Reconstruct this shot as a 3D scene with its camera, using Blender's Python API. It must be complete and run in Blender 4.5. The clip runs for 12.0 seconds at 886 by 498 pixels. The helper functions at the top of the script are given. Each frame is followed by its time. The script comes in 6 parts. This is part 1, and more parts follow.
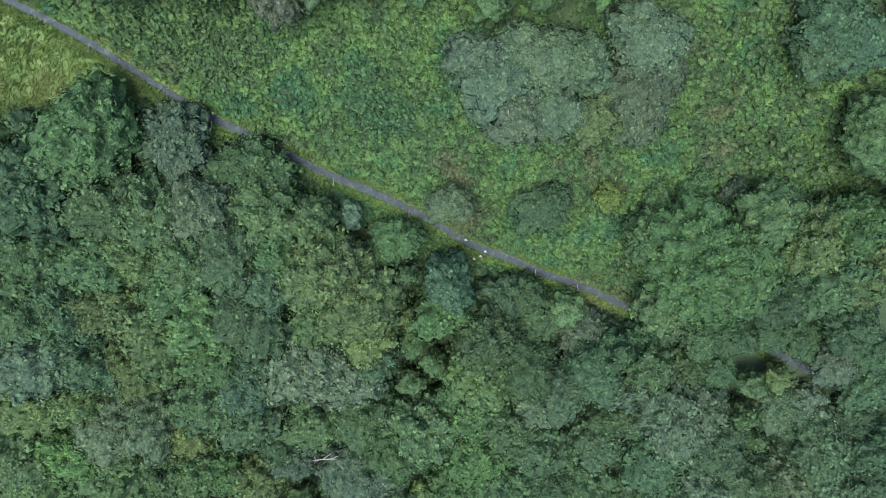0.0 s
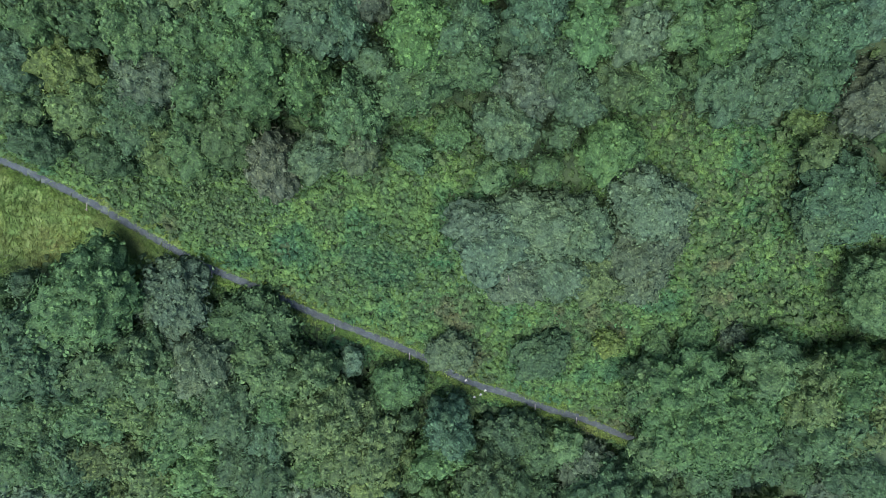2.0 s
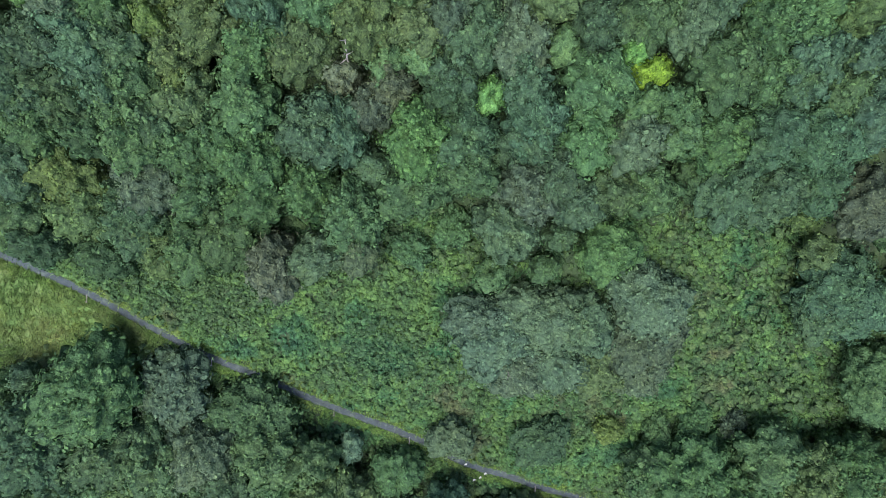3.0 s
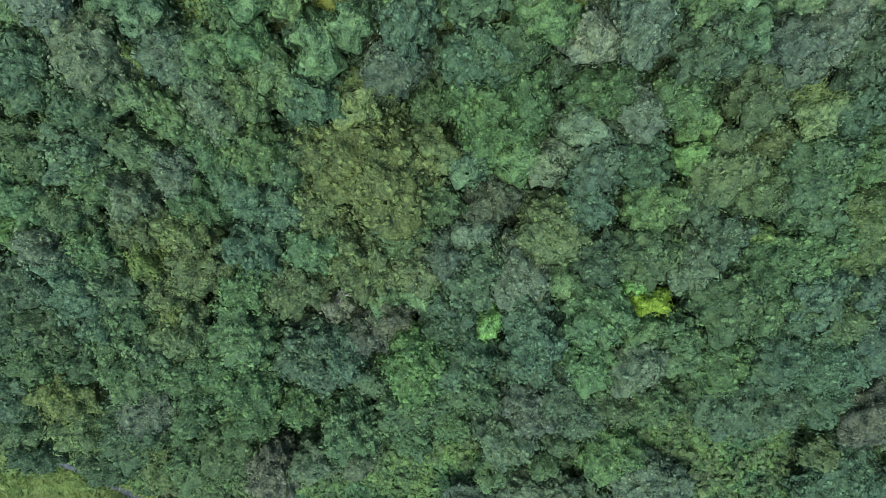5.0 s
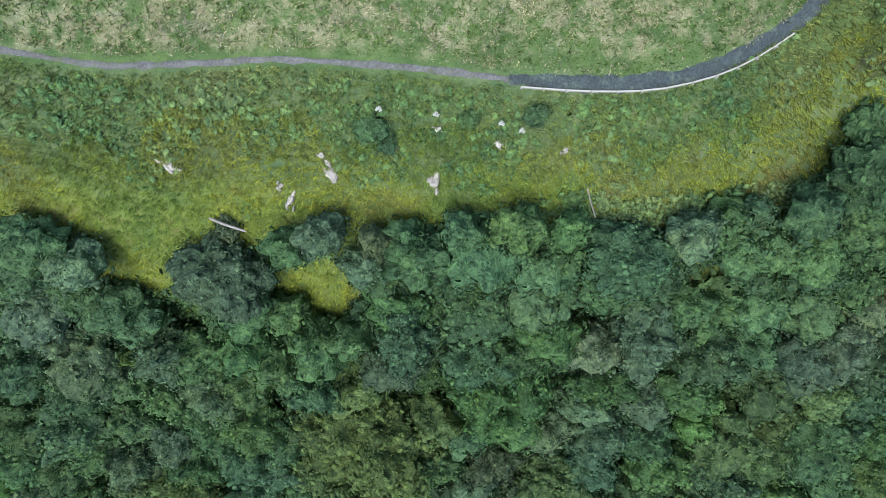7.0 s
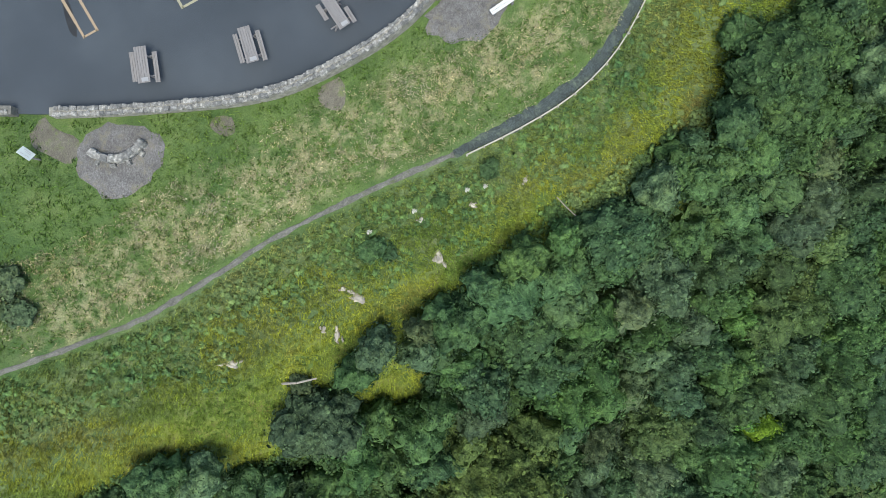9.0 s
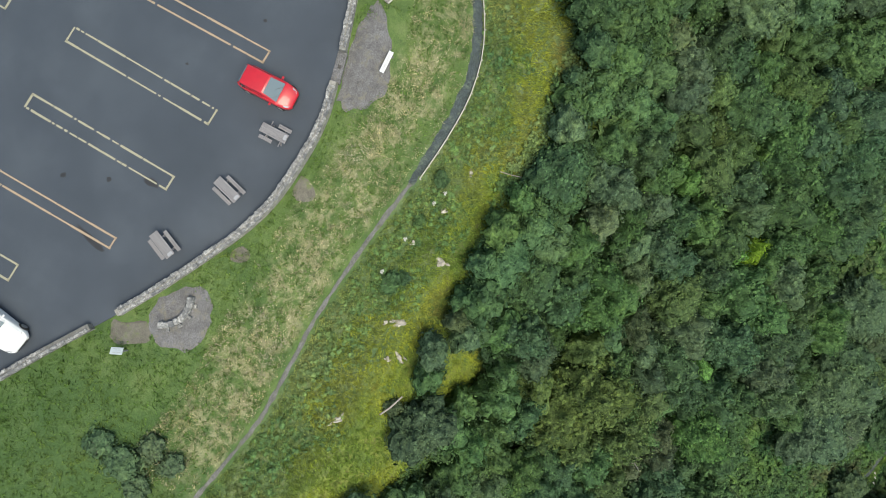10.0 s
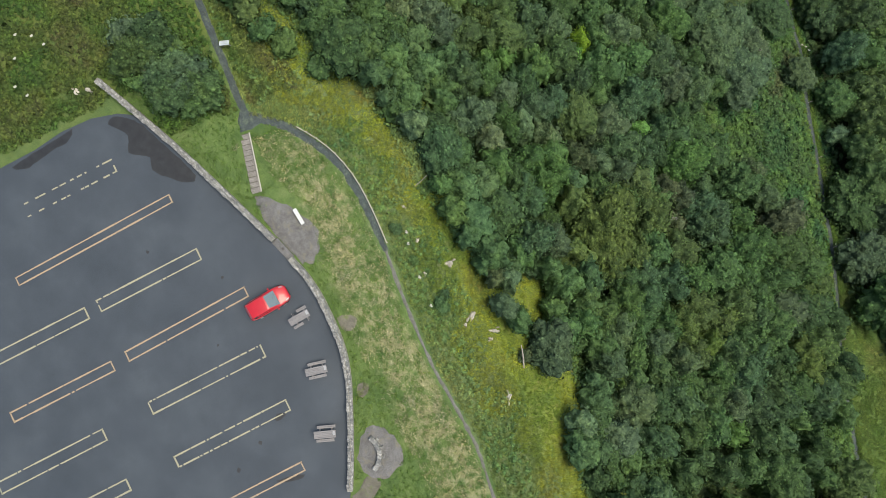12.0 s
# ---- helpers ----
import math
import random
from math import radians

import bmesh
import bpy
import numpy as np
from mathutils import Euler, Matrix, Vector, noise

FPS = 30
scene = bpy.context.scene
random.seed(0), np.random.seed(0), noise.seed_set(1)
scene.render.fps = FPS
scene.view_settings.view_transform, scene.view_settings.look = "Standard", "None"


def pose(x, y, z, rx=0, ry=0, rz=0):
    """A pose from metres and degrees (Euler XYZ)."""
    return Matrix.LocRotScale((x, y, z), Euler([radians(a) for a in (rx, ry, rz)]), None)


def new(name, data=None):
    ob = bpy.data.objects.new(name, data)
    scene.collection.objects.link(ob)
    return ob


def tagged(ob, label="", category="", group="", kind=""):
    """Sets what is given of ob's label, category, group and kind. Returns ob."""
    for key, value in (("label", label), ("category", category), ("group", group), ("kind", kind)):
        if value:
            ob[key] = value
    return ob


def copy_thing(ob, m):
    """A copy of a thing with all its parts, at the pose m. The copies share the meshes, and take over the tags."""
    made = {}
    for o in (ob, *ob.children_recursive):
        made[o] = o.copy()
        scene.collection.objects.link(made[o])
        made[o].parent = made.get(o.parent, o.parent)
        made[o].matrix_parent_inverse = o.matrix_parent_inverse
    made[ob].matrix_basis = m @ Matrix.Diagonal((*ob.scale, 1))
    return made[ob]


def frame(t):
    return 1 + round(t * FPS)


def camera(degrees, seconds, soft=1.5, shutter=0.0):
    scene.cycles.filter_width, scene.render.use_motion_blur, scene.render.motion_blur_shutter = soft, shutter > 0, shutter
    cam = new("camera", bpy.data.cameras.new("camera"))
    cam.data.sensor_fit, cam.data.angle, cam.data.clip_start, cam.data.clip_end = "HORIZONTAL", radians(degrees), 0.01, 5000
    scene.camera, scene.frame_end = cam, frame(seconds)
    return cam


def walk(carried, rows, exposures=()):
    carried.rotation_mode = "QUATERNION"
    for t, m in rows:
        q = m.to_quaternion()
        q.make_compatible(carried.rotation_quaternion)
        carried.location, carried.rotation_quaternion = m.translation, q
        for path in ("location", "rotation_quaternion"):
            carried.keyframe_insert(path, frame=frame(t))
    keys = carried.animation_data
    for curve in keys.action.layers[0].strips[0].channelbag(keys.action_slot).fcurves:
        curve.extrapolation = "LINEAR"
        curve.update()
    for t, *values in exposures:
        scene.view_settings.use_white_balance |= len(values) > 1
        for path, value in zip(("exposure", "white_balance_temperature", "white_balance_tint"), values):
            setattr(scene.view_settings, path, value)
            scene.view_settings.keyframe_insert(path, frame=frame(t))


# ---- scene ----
# ---------------------------------------------------------------- camera
cam = camera(70.0, 12.0, soft=0.8)
# seconds, place in metres, turns about x, y and z in degrees
PATH = [
    (0, 0.619, 2.234, 25.440, 4.125, -0.419, 0.937),
    (0.5, 0.505, 6.619, 25.879, 2.425, -0.399, 0.880),
    (1, 0.363, 11.226, 26.177, 1.844, -0.466, 0.855),
    (1.5, 0.278, 16.012, 26.412, 1.678, -0.477, 0.879),
    (2, 0.183, 20.480, 26.611, 1.733, -0.497, 0.887),
    (2.5, 0.228, 24.781, 26.752, 1.965, -0.404, 0.892),
    (3, 0.112, 28.915, 26.962, 2.306, -0.475, 0.864),
    (3.2, 0.127, 30.453, 27.023, 2.405, -0.440, 0.906),
    (5, 0.106, 48.230, 27.334, 0.931, -0.320, 0.504),
    (5.5, 0.239, 53.289, 27.330, 0.319, -0.112, 0.462),
    (6, 0.277, 58.287, 27.283, -0.126, 0.039, 0.532),
    (6.5, 0.192, 62.755, 27.234, 0.172, 0.012, 0.589),
    (7, 0.198, 67.279, 27.234, 0.359, 0.034, 0.511),
    (7.5, 0.048, 70.312, 27.257, 0.657, -0.154, 0.510),
    (7.7, 0.169, 70.793, 27.225, 0.674, 0.038, 0.464),
    (9.3, -0.599, 70.886, 34.298, 1.177, -0.663, -38.738),
    (9.5, -0.515, 70.904, 36.032, 1.092, -0.594, -44.382),
    (10, -0.441, 71.072, 40.417, 1.270, -0.438, -58.856),
    (10.5, -0.297, 71.116, 44.860, 1.217, -0.263, -73.180),
    (11, -0.051, 71.110, 49.319, 1.115, -0.039, -87.402),
    (11.5, -0.070, 71.379, 52.286, 1.191, -0.074, -101.798),
    (12, -0.061, 71.183, 53.322, 1.210, 0.249, -116.271),
]
# the clip's camera darkens and warms its picture as the car park comes into view
EXPOSURES = [(0.0, 1.76, 6350, 18), (6.0, 1.72, 6300, 17), (7.5, 1.3, 6450, 6), (9.5, 1.28, 7550, 4), (12.0, 1.24, 8050, 6)]
walk(cam, [(row[0], pose(*row[1:])) for row in PATH], EXPOSURES)

# ---------------------------------------------------------------- light: an overcast sky with a weak, wide sun
SUN_ELEVATION, SUN_ROTATION = 66.0, 205.0
world = bpy.data.worlds.new("sky")
scene.world = world
world.use_nodes = True
wn = world.node_tree.nodes
sky = wn.new("ShaderNodeTexSky")
sky.sky_type, sky.sun_disc = "NISHITA", False
sky.sun_elevation, sky.sun_rotation = radians(SUN_ELEVATION), radians(SUN_ROTATION)
sky.air_density, sky.dust_density, sky.ozone_density = 1.0, 1.5, 1.6
world.node_tree.links.new(sky.outputs[0], wn["Background"].inputs[0])
wn["Background"].inputs[1].default_value = 0.11
sun_data = bpy.data.lights.new("sun", "SUN")
sun_data.energy, sun_data.angle, sun_data.color = 1.5, radians(36), (1.0, 0.98, 0.93)
sun = new("sun", sun_data)
sun.rotation_euler = (radians(90 - SUN_ELEVATION), 0, radians(180 - SUN_ROTATION))


# ---------------------------------------------------------------- materials
class Nodes:
    """A node material with short words for the nodes that the surfaces share."""

    def __init__(self, name, rough=0.8, metal=0.0):
        self.mat = bpy.data.materials.new(name)
        self.mat.use_nodes = True
        self.tree = self.mat.node_tree
        self.bsdf = self.tree.nodes["Principled BSDF"]
        self.bsdf.inputs["Roughness"].default_value = rough
        self.bsdf.inputs["Metallic"].default_value = metal

    def node(self, kind, **inputs):
        n = self.tree.nodes.new(kind)
        for key, value in inputs.items():
            self.put(n.inputs[key.replace("_", " ")], value)
        return n

    def put(self, socket, value):
        if isinstance(value, bpy.types.NodeSocket):
            self.tree.links.new(value, socket)
        else:
            socket.default_value = value

    def place(self, local=False):
        return self.node("ShaderNodeTexCoord").outputs["Object"] if local else self.node("ShaderNodeNewGeometry").outputs["Position"]

    def noise(self, scale, detail=4.0, rough=0.55, local=False, at=None):
        return self.node("ShaderNodeTexNoise", Vector=at or self.place(local), Scale=scale, Detail=detail, Roughness=rough).outputs["Fac"]

    def ramp(self, fac, *stops):
        n = self.node("ShaderNodeValToRGB", Fac=fac)
        e = n.color_ramp.elements
        while len(e) < len(stops):
            e.new(0.5)
        for k, (p, c) in enumerate(stops):
            e[k].position, e[k].color = p, (*c, 1)
        return n.outputs["Color"]

    def mix(self, fac, a, b, blend="MIX"):
        n = self.tree.nodes.new("ShaderNodeMix")
        n.data_type, n.blend_type = "RGBA", blend
        self.put(n.inputs["Factor"], fac)
        for s, v in ((n.inputs[6], a), (n.inputs[7], b)):
            self.put(s, (*v, 1) if isinstance(v, tuple) else v)
        return n.outputs[2]

    def math(self, op, a, b=0.0, c=0.0):
        n = self.tree.nodes.new("ShaderNodeMath")
        n.operation = op
        for s, v in zip(n.inputs, (a, b, c)):
            self.put(s, v)
        return n.outputs[0]

    def span(self, value, a, b):
        n = self.node("ShaderNodeMapRange", Value=value, From_Min=a, From_Max=b)
        n.interpolation_type = "SMOOTHSTEP"
        return n.outputs[0]

    def bump(self, height, strength=0.4, distance=0.02):
        n = self.node("ShaderNodeBump", Height=height, Strength=strength, Distance=distance)
        self.put(self.bsdf.inputs["Normal"], n.outputs["Normal"])

    def colour(self, c):
        self.put(self.bsdf.inputs["Base Color"], (*c, 1) if isinstance(c, tuple) else c)
        return self.mat


def island(n):
    return n.node("ShaderNodeNewGeometry").outputs["Random Per Island"]


def leaf_material(name, own_colour=True, stops=(), thin_share=0.28):
    """Leaves: each spray's own tone over the plant's colour, thin enough to let some light through."""
    n = Nodes(name, 0.7)
    if own_colour:
        base = n.node("ShaderNodeObjectInfo").outputs["Color"]
    else:
        base = n.ramp(n.noise(0.16, 5.0, 0.6), *stops)
    r = island(n)
    tone = n.ramp(r, (0.0, (0.62, 0.64, 0.65)), (0.5, (0.97, 0.97, 0.97)), (1.0, (1.36, 1.33, 1.25)))
    c = n.mix(1.0, base, tone, "MULTIPLY")
    # whole boughs differ a little in age and hue
    patch = n.ramp(n.noise(0.55, 4.0, 0.6), (0.3, (0.84, 0.87, 0.93)), (0.5, (1.0, 1.0, 1.0)), (0.7, (1.16, 1.1, 0.98)))
    c = n.mix(1.0, c, patch, "MULTIPLY")
    speck = n.ramp(n.noise(11.0, 3.0, 0.7), (0.34, (0.68, 0.7, 0.71)), (0.5, (1.0, 1.0, 1.0)), (0.68, (1.34, 1.31, 1.26)))
    c = n.mix(1.0, c, speck, "MULTIPLY")
    # single leaves: rounded, each with its own tone
    bent = n.node("ShaderNodeVectorMath", Vector=n.place())
    bent.operation = "MULTIPLY_ADD"
    n.put(bent.inputs[0], n.node("ShaderNodeTexNoise", Vector=n.place(), Scale=5.0, Detail=2.0).outputs["Color"])
    bent.inputs[1].default_value = (0.2, 0.2, 0.2)
    n.put(bent.inputs[2], n.place())
    cell = n.node("ShaderNodeTexVoronoi", Vector=bent.outputs[0], Scale=4.6)
    each = n.ramp(n.node("ShaderNodeSeparateColor", Color=cell.outputs["Color"]).outputs[0], (0.0, (0.68, 0.7, 0.71)), (0.5, (1.0, 1.0, 1.0)), (1.0, (1.36, 1.32, 1.24)))
    c = n.mix(1.0, c, each, "MULTIPLY")
    n.bump(n.math("MULTIPLY_ADD", cell.outputs["Distance"], -1.0, n.math("MULTIPLY", n.noise(10.0, 3.0, 0.6), 0.5)), 0.55, 0.2)
    n.colour(c)
    n.bsdf.inputs["Specular IOR Level"].default_value = 0.22
    thin = n.node("ShaderNodeBsdfTranslucent", Color=c)
    both = n.node("ShaderNodeMixShader", Fac=thin_share)
    out = n.tree.nodes["Material Output"]
    n.tree.links.new(n.bsdf.outputs[0], both.inputs[1])
    n.tree.links.new(thin.outputs[0], both.inputs[2])
    n.tree.links.new(both.outputs[0], out.inputs["Surface"])
    return n.mat


def ground_material():
    n = Nodes("earth_and_turf", 0.95)
    sep = n.node("ShaderNodeSeparateXYZ", Vector=n.place())
    wob = n.math("MULTIPLY_ADD", n.noise(0.3, 7.0, 0.65), 9.0, -4.5)
    y = n.math("ADD", sep.outputs["Y"], wob)
    slim = n.math("MULTIPLY_ADD", wob, 0.25, sep.outputs["Y"])
    turf = n.ramp(n.noise(0.5, 9.0, 0.72), (0.32, (0.04, 0.088, 0.022)), (0.46, (0.064, 0.115, 0.032)), (0.56, (0.085, 0.142, 0.04)), (0.68, (0.12, 0.168, 0.06)))
    rough = n.ramp(n.noise(0.6, 9.0, 0.7), (0.34, (0.06, 0.12, 0.03)), (0.47, (0.11, 0.165, 0.034)), (0.56, (0.165, 0.215, 0.04)), (0.66, (0.16, 0.15, 0.065)))
    bank = n.ramp(n.noise(0.7, 9.0, 0.7), (0.3, (0.052, 0.1, 0.038)), (0.5, (0.09, 0.145, 0.056)), (0.68, (0.16, 0.2, 0.095)))
    turf = n.mix(n.math("MULTIPLY", n.span(n.math("ADD", sep.outputs["X"], wob), -15.0, -20.0), 0.6), turf, (0.035, 0.085, 0.022))
    straw = n.ramp(n.noise(2.2, 8.0, 0.75), (0.3, (0.16, 0.175, 0.075)), (0.5, (0.27, 0.26, 0.15)), (0.7, (0.38, 0.36, 0.25)))
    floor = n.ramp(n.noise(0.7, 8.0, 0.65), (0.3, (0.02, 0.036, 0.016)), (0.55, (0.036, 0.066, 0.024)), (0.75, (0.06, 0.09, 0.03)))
    # thicket soil, its colour darkened for the shade between the mounds
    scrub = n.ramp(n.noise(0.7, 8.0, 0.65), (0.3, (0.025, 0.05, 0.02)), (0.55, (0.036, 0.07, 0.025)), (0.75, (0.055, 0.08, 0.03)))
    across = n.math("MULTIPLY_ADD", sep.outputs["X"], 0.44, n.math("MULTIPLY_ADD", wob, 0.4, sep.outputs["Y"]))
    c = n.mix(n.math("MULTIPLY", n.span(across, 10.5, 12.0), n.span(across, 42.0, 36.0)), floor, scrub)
    west = n.math("MULTIPLY", n.math("MULTIPLY", n.span(sep.outputs["X"], -20.0, -24.0), n.span(sep.outputs["X"], -66.0, -60.0)), n.math("MULTIPLY", n.span(across, 1.0, 3.0), n.span(across, 12.0, 11.0)))
    meadow = n.ramp(n.noise(0.4, 8.0, 0.7), (0.32, (0.075, 0.17, 0.04)), (0.5, (0.12, 0.215, 0.055)), (0.68, (0.17, 0.22, 0.08)))
    c = n.mix(west, c, meadow)
    c = n.mix(n.span(slim, 62.4, 64.0), c, rough)
    c = n.mix(n.span(y, 69.4, 72.2), c, bank)
    east = n.span(n.math("ADD", sep.outputs["X"], n.math("MULTIPLY", wob, 0.3)), 23.0, 27.0)
    c = n.mix(n.math("MULTIPLY", n.span(slim, 75.2, 76.4), n.math("SUBTRACT", 1.0, east)), c, turf)
    band = n.math("MULTIPLY", n.math("MULTIPLY", n.span(slim, 76.3, 77.0), n.span(slim, 81.4, 79.0)), n.math("MULTIPLY", n.span(sep.outputs["X"], 17.0, 13.0), n.span(sep.outputs["X"], -24.0, -17.0)))
    c = n.mix(n.math("MULTIPLY", band, n.math("MULTIPLY", n.span(n.noise(0.9, 8.0, 0.72), 0.43, 0.59), 0.8)), c, straw)
    c = n.mix(n.math("MULTIPLY", n.span(slim, 76.0, 80.0), east), c, n.mix(0.5, rough, floor))
    fine = n.ramp(n.noise(14.0, 5.0, 0.75), (0.3, (0.5, 0.52, 0.5)), (0.5, (1.0, 1.0, 1.0)), (0.7, (1.5, 1.46, 1.4)))
    n.colour(n.mix(1.0, c, fine, "MULTIPLY"))
    n.bump(n.noise(7.0, 6.0, 0.7), 0.8, 0.12)
    return n.mat


def asphalt_material():
    n = Nodes("worn_asphalt", 0.72)
    big = n.ramp(n.noise(0.22, 6.0, 0.6), (0.3, (0.028, 0.039, 0.053)), (0.5, (0.036, 0.048, 0.064)), (0.7, (0.048, 0.062, 0.079)))
    grain = n.ramp(n.noise(22.0, 4.0, 0.7), (0.3, (0.72, 0.72, 0.72)), (0.7, (1.28, 1.28, 1.28)))
    stain = n.ramp(n.noise(1.1, 5.0, 0.7), (0.2, (0.7, 0.7, 0.72)), (0.36, (1.0, 1.0, 1.0)))
    c = n.mix(1.0, n.mix(1.0, big, grain, "MULTIPLY"), stain, "MULTIPLY")
    n.colour(c)
    n.put(n.bsdf.inputs["Roughness"], n.node("ShaderNodeMapRange", Value=n.noise(0.3, 5.0), To_Min=0.5, To_Max=0.85).outputs[0])
    n.bump(n.noise(40.0, 3.0, 0.7), 0.5, 0.012)
    return n.mat


def paint_material(name, a, b):
    n = Nodes(name, 0.6)
    c = n.ramp(n.noise(5.0, 6.0, 0.75), (0.3, b), (0.42, a), (0.8, tuple(min(1, v * 1.15) for v in a)))
    n.bump(n.noise(30.0), 0.2, 0.005)
    return n.colour(c)


def stone_material(name, dark, mid, light, scale=3.0):
    n = Nodes(name, 0.9)
    shade = n.ramp(n.node("ShaderNodeObjectInfo").outputs["Random"], (0.0, (0.65, 0.66, 0.68)), (1.0, (1.25, 1.23, 1.2)))
    c = n.mix(1.0, n.ramp(n.noise(scale, 7.0, 0.7), (0.3, dark), (0.52, mid), (0.72, light)), shade, "MULTIPLY")
    n.bump(n.noise(scale * 5, 6.0, 0.7), 0.7, 0.03)
    return n.colour(c)


def gravel_material(name, dark, mid, light, worn=None):
    n = Nodes(name, 0.92)
    v = n.node("ShaderNodeTexVoronoi", Vector=n.place(), Scale=24.0)
    c = n.ramp(v.outputs["Color"], (0.0, dark), (0.5, mid), (1.0, light))
    soft = n.ramp(n.noise(1.2, 6.0, 0.65), (0.3, (0.7, 0.7, 0.68)), (0.7, (1.2, 1.2, 1.22)))
    c = n.mix(1.0, c, soft, "MULTIPLY")
    if worn:
        c = n.mix(n.span(n.noise(1.6, 8.0, 0.75), 0.5, 0.68), c, worn)
    n.bump(v.outputs["Distance"], 0.6, 0.03)
    return n.colour(c)


def wood_material(name, dark, light, scale=2.0):
    n = Nodes(name, 0.85)
    mapped = n.node("ShaderNodeMapping", Vector=n.place(True))
    mapped.inputs["Scale"].default_value = (0.6, 14.0, 14.0)
    c = n.ramp(n.noise(scale, 6.0, 0.7, at=mapped.outputs[0]), (0.3, dark), (0.7, light))
    n.bump(n.noise(scale * 3, 5.0, at=mapped.outputs[0]), 0.4, 0.01)
    return n.colour(c)


def plain_material(name, colour, rough=0.5, metal=0.0, coat=0.0):
    n = Nodes(name, rough, metal)
    n.bsdf.inputs["Coat Weight"].default_value = coat
    c = n.ramp(n.noise(3.0, 5.0, local=True), (0.3, tuple(v * 0.86 for v in colour)), (0.7, colour))
    return n.colour(c)


def glass_material(name, colour):
    n = Nodes(name, 0.04)
    n.bsdf.inputs["Coat Weight"].default_value = 1.0
    n.bsdf.inputs["Specular IOR Level"].default_value = 0.9
    return n.colour(colour)


LEAF = leaf_material("tree_leaves")
SCRUB = leaf_material("scrub_leaves", False, ((0.32, (0.034, 0.1, 0.048)), (0.42, (0.05, 0.128, 0.048)), (0.5, (0.078, 0.158, 0.046)), (0.58, (0.052, 0.112, 0.042)), (0.7, (0.088, 0.112, 0.05))))
UNDER = leaf_material("shade_leaves", False, ((0.35, (0.05, 0.1, 0.042)), (0.6, (0.07, 0.125, 0.045)), (0.8, (0.1, 0.14, 0.05))))
LAWN = leaf_material("lawn_blades", False, ((0.3, (0.055, 0.135, 0.025)), (0.5, (0.085, 0.17, 0.036)), (0.66, (0.125, 0.2, 0.048)), (0.8, (0.18, 0.22, 0.08))), 0.1)
STRAW = leaf_material("straw_blades", False, ((0.35, (0.36, 0.36, 0.22)), (0.6, (0.5, 0.48, 0.36))), 0.1)
ROUGH = leaf_material("rough_meadow_blades", False, ((0.34, (0.11, 0.21, 0.045)), (0.46, (0.18, 0.27, 0.048)), (0.55, (0.28, 0.345, 0.05)), (0.63, (0.24, 0.28, 0.06)), (0.75, (0.22, 0.185, 0.08))), 0.1)
STAND = leaf_material("bracken_leaves", False, ((0.35, (0.05, 0.115, 0.048)), (0.6, (0.068, 0.13, 0.05)), (0.75, (0.08, 0.12, 0.055))))
FERN = leaf_material("fern_fronds", False, ((0.35, (0.05, 0.16, 0.07)), (0.6, (0.07, 0.185, 0.07))))
WEST = leaf_material("west_meadow_blades", False, ((0.32, (0.09, 0.19, 0.05)), (0.5, (0.15, 0.24, 0.07)), (0.65, (0.2, 0.26, 0.09)), (0.8, (0.2, 0.2, 0.09))), 0.1)
BANKG = leaf_material("bank_blades", False, ((0.3, (0.11, 0.2, 0.06)), (0.5, (0.185, 0.26, 0.08)), (0.7, (0.28, 0.32, 0.125))), 0.1)
HERB = leaf_material("tall_herb_leaves", False, ((0.32, (0.06, 0.14, 0.055)), (0.5, (0.1, 0.185, 0.065)), (0.68, (0.16, 0.23, 0.09))), 0.15)
BARK = wood_material("bark", (0.05, 0.045, 0.04), (0.14, 0.125, 0.105))
EASTG = leaf_material("east_meadow_leaves", False, ((0.32, (0.034, 0.085, 0.02)), (0.45, (0.046, 0.096, 0.022)), (0.56, (0.066, 0.098, 0.026)), (0.68, (0.074, 0.078, 0.034))), 0.15)
VERGE = leaf_material("verge_blades", False, ((0.3, (0.09, 0.2, 0.045)), (0.5, (0.13, 0.24, 0.055)), (0.7, (0.19, 0.26, 0.07))), 0.1)
DEADWOOD = wood_material("bleached_deadwood", (0.22, 0.2, 0.18), (0.4, 0.37, 0.34))
GROUND = ground_material()
ASPHALT = asphalt_material()
WHITE_LINE = paint_material("cream_line_paint", (0.27, 0.26, 0.185), (0.09, 0.09, 0.08))
ORANGE_LINE = paint_material("faded_orange_line_paint", (0.29, 0.22, 0.15), (0.1, 0.085, 0.075))
STONE = stone_material("grey_lichened_stone", (0.08, 0.084, 0.084), (0.21, 0.215, 0.215), (0.54, 0.54, 0.53), 6.0)
MORTAR = stone_material("weathered_wall_core", (0.11, 0.11, 0.1), (0.2, 0.2, 0.185), (0.32, 0.32, 0.3))
ROCK = stone_material("pale_rock", (0.25, 0.235, 0.21), (0.39, 0.37, 0.33), (0.55, 0.525, 0.47), 4.0)
PATH_GRIT = gravel_material("dark_path_grit", (0.019, 0.028, 0.03), (0.039, 0.053, 0.055), (0.082, 0.106, 0.109), (0.1, 0.132, 0.1))
GRAVEL = gravel_material("grey_gravel", (0.07, 0.07, 0.073), (0.12, 0.12, 0.124), (0.2, 0.2, 0.205), (0.16, 0.15, 0.12))
WORN = gravel_material("trodden_earth", (0.08, 0.075, 0.065), (0.12, 0.115, 0.095), (0.18, 0.17, 0.14), (0.12, 0.15, 0.06))
TRODDEN = gravel_material("pale_trodden_earth", (0.07, 0.071, 0.07), (0.12, 0.121, 0.118), (0.21, 0.21, 0.2), (0.085, 0.1, 0.055))
